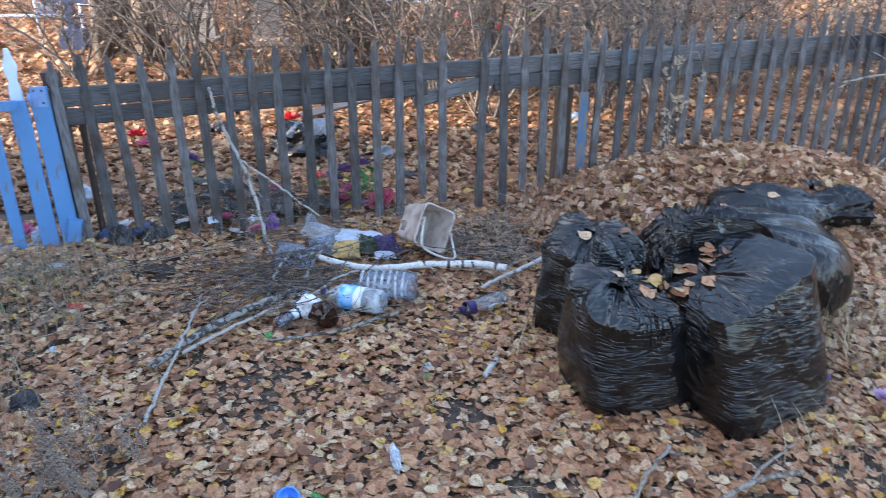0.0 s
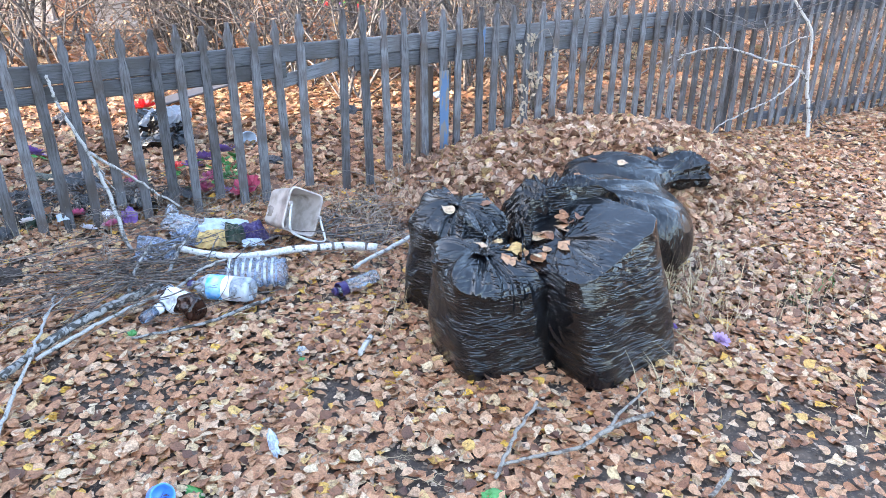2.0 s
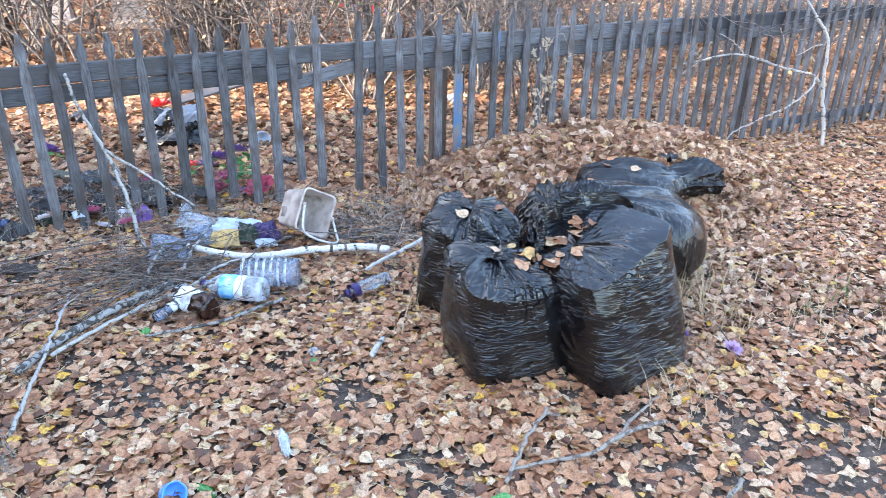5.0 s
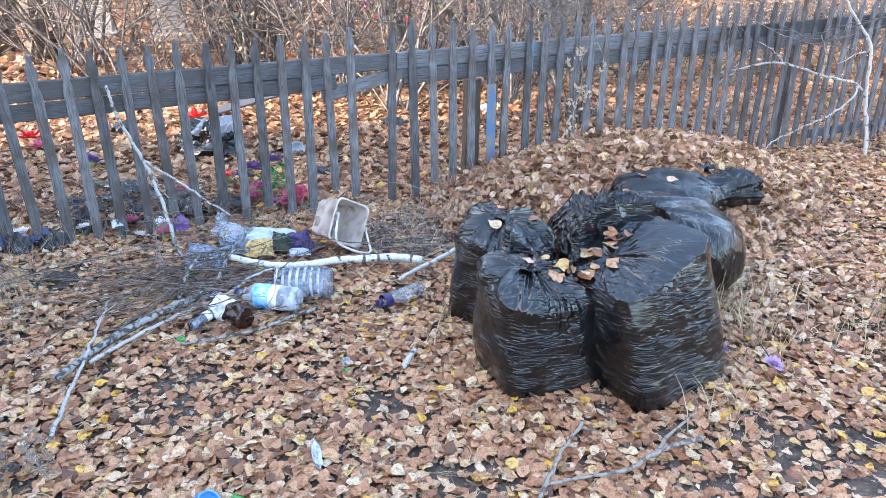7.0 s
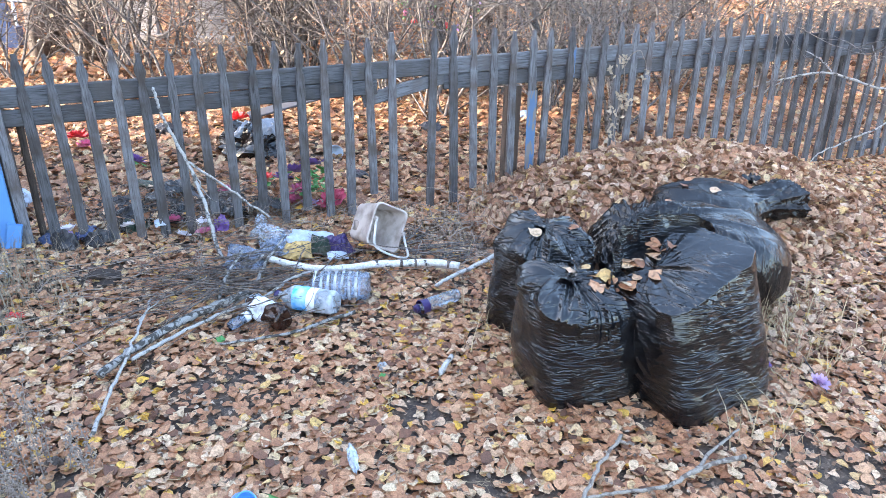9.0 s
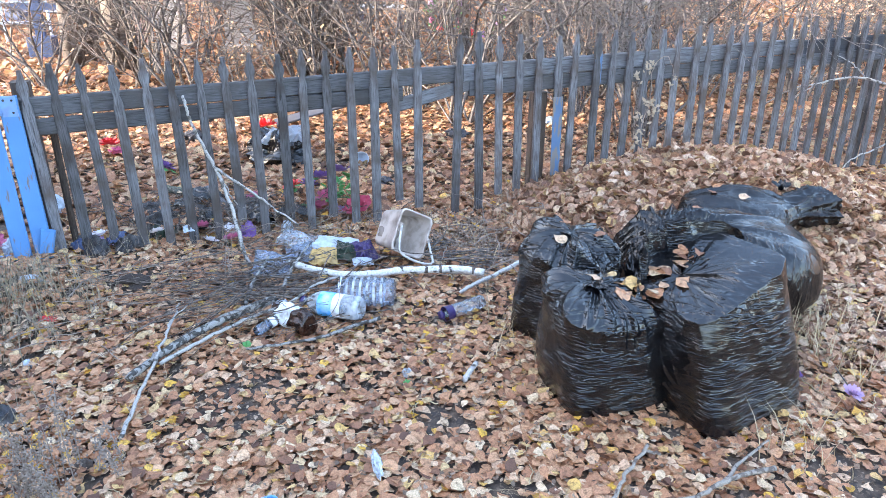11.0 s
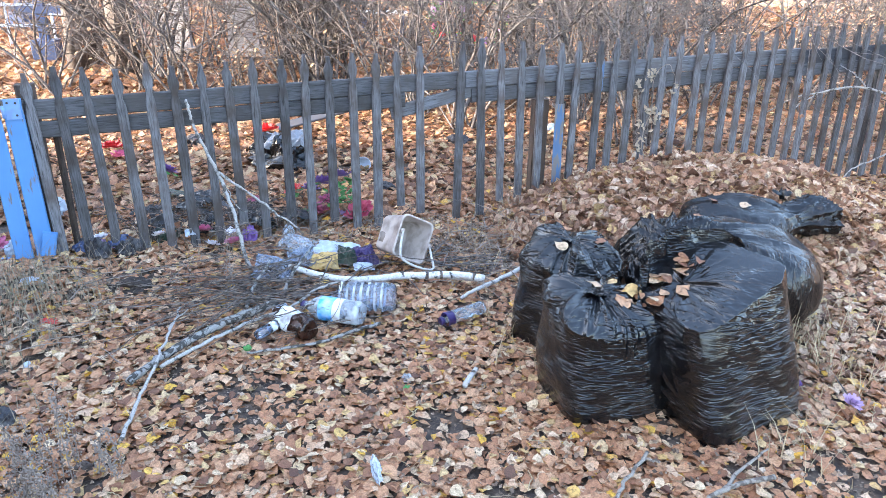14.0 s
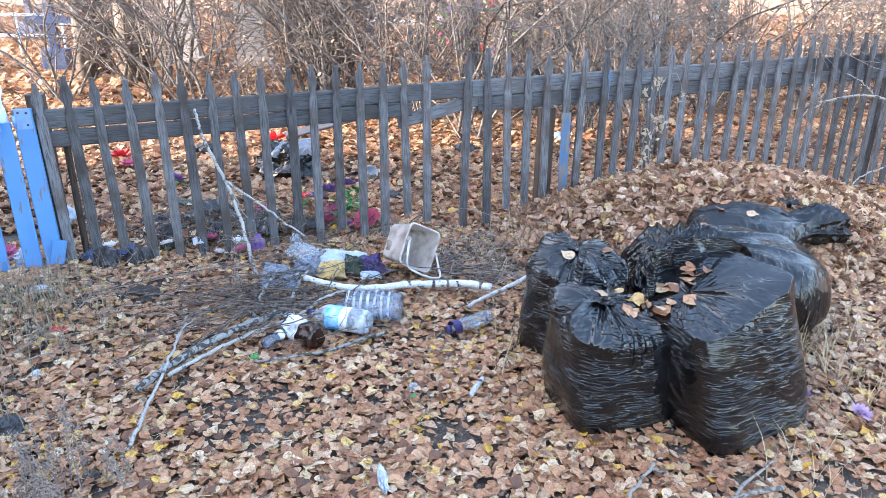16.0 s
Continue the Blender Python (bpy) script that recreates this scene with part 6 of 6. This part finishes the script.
trees = [tree_kind(7.5, 0.12, 91, TRUNK, "grey-brown tree trunk among the graves", 500), tree_kind(8.0, 0.085, 92, BIRCH_OLD, "pale birch tree among the graves", 500), tree_kind(6.0, 0.06, 93, TRUNK, "thin dark tree among the graves", 400)]
TREES = [(-4.0, 9.9, 0, 1.55), (-4.85, 10.6, 0, 1.6), (-2.0, 10.4, 2, 1.2), (2.9, 10.6, 0, 0.9), (-0.2, 12.2, 0, 0.9), (4.4, 11.8, 1, 0.9), (-5.9, 13.4, 0, 1.1), (-1.6, 13.2, 2, 1.0), (0.6, 10.8, 2, 1.0), (1.7, 14.2, 1, 1.0), (2.9, 15.5, 1, 1.0), (3.5, 11.2, 2, 1.0), (4.8, 14.0, 2, 1.1), (6.4, 16.5, 1, 1.0), (-8.0, 17.5, 0, 1.0), (-3.0, 17.0, 1, 1.0),
         (0.9, 19.0, 0, 1.1), (8.6, 13.2, 2, 1.1), (10.2, 17.0, 0, 1.1), (4.0, 20.0, 0, 1.2), (-0.6, 22.0, 1, 1.2), (7.5, 22.0, 0, 1.3), (-5.0, 23.0, 1, 1.2), (12.5, 21.0, 1, 1.2), (2.4, 24.0, 2, 1.5), (-9.5, 24.0, 2, 1.5), (-2.5, 27.0, 0, 1.3), (5.5, 27.0, 1, 1.3), (10.5, 27.0, 2, 1.6), (15.5, 25.0, 0, 1.4)]
for i, (x, y, k, size) in enumerate(TREES):
    ob = copy_thing(trees[k], pose(x, y, ground_z(x, y) - 0.02, 0, 0, i * 101) @ Matrix.Scale(size, 4))
    ob.scale = (size,) * 3
for k, (x, y) in enumerate(((-4.75, 10.1), (0.2, 16.5), (1.15, 8.2))):
    trees[k].matrix_basis = pose(x, y, ground_z(x, y) - 0.02, 0, 0, 45 * k)


def gravestone(label, at, w, h, mat, turn=0.0, top="round"):
    ob = thing("gravestone", label, "gravestone", pose(at[0], at[1], ground_z(*at), 0, 0, turn), "gravestones")
    s = Shape()
    s.box((w * 1.35, 0.28, 0.16), pose(0, 0, 0.06), 0.02)
    part("plinth", s, mat, ob, smooth=False)
    prof = [(-w / 2, 0.12), (w / 2, 0.12), (w * 0.47, h * 0.86)]
    prof += [(w * 0.47 * math.cos(radians(a)), h * 0.86 + h * 0.14 * math.sin(radians(a))) for a in range(20, 180, 20)] if top == "round" else [(w * 0.30, h), (-w * 0.30, h)]
    prof += [(-w * 0.47, h * 0.86)]
    s, n = Shape(), len(prof)
    s.add([(x, y, z) for y in (-0.05, 0.05) for x, z in prof], [tuple(range(n)), tuple(range(n, 2 * n))[::-1]] + [(k, n + k, n + (k + 1) % n, (k + 1) % n) for k in range(n)])
    part("slab", s, mat, ob, smooth=False)
    return ob


gravestone("tall pale grey gravestone among the trees", (-2.85, 11.6), 0.46, 1.35, STONE_GREY, 8, "flat")
gravestone("pale grey gravestone among the trees", (-4.0, 11.9), 0.50, 1.15, STONE_GREY, -6)
gravestone("pinkish stone gravestone among the trees", (-4.75, 12.4), 0.40, 1.1, STONE_PINK, 10)
gravestone("dark gravestone among the trees", (3.4, 17.5), 0.6, 1.1, STONE_DARK, 4)
gravestone("pale grey gravestone in the far trees", (5.9, 19.5), 0.6, 1.2, STONE_GREY, -10)
gravestone("pale grey gravestone in the far trees", (-6.6, 16.8), 0.9, 1.2, STONE_GREY, 5)


def iron_cross(at, h, turn):
    ob = thing("grave_cross", "navy blue painted grave cross", "cross", pose(at[0], at[1], ground_z(*at), 0, 0, turn), "grave crosses")
    for name, size, z in (("shaft", (0.14, 0.08, h + 0.2), h / 2 - 0.1), ("arm", (0.78, 0.07, 0.10), h * 0.62), ("base", (0.34, 0.3, 0.35), 0.15)):
        s = Shape()
        s.box(size, pose(0, 0 if name != "arm" else -0.01, z), 0.012)
        part(name, s, NAVY, ob, smooth=False)
    return ob


iron_cross((-5.6, 11.0), 1.2, 8)
iron_cross((-8.6, 16.0), 1.3, -6)


def grave_rail(at, turn, length, label, mat):
    ob = thing("grave_railing", label, "railing", pose(at[0], at[1], ground_z(*at), 0, 0, turn), "grave railings")
    for z in (0.35, 0.68):
        s = Shape()
        s.tube([(-length / 2, 0, z), (0, 0, z), (length / 2, 0, z)], 0.025, 8)
        part("rail", s, mat, ob)
    for k in range(4):
        s = Shape()
        s.tube([(-length / 2 + k * length / 3, 0.03, -0.1), (-length / 2 + k * length / 3, 0.03, 0.72)], 0.025, 8)
        part("post", s, mat, ob)
    return ob


grave_rail((-7.4, 12.6), 5, 2.2, "white painted pipe railing round a grave", WHITE_PAINT)
grave_rail((-6.6, 14.6), -8, 2.4, "blue painted pipe railing round a grave", NAVY)


def bench(at, turn):
    ob = thing("bench", "weathered white plank bench among graves", "bench", pose(at[0], at[1], ground_z(*at), 0, 0, turn))
    for y in (-0.09, 0.09):
        s = Shape()
        s.box((1.0, 0.15, 0.04), pose(0, y, 0.45), 0.006)
        part("seat_board", s, WHITE_PAINT, ob, smooth=False)
    for x in (-0.38, 0.38):
        s = Shape()
        s.box((0.08, 0.28, 0.46), pose(x, 0, 0.2), 0.006)
        part("leg", s, NAVY, ob, smooth=False)
    return ob


bench((-0.9, 15.2), 6)


def wreath(at, r):
    ob = thing("grave_wreath", "green wreath with coloured flowers on a grave", "wreath", pose(at[0], at[1], ground_z(*at) + r + 0.05, 76, 0, 8))
    g = Shape()
    for k in range(260):
        a = rnd.uniform(0, 6.28)
        c = Vector((math.cos(a) * r, math.sin(a) * r, 0)) + Vector((rnd.gauss(0, 0.05), rnd.gauss(0, 0.05), rnd.gauss(0, 0.04)))
        d, t = Vector((rnd.gauss(0, 1), rnd.gauss(0, 1), rnd.gauss(0, 1))).normalized() * 0.09, Vector((rnd.gauss(0, 1), rnd.gauss(0, 1), 0)).normalized() * 0.025
        g.add([c, c + d * 0.5 + t, c + d, c + d * 0.5 - t], [(0, 1, 2), (0, 2, 3)])
    part("foliage", g, GREEN, ob, smooth=False)
    for k in range(9):
        a = k * 0.7
        s = Shape()
        s.lathe([(0.0, -0.02), (0.06, 0.0), (0.075, 0.03), (0.04, 0.06), (0.0, 0.05)], 12, pose(math.cos(a) * r, math.sin(a) * r, 0.05), 0.5, k)
        part("bloom", s, (LILAC, PINK, RED, VIOLET)[k % 4], ob)
    return ob


wreath((1.0, 13.6), 0.42)
wreath((0.45, 14.4), 0.36)
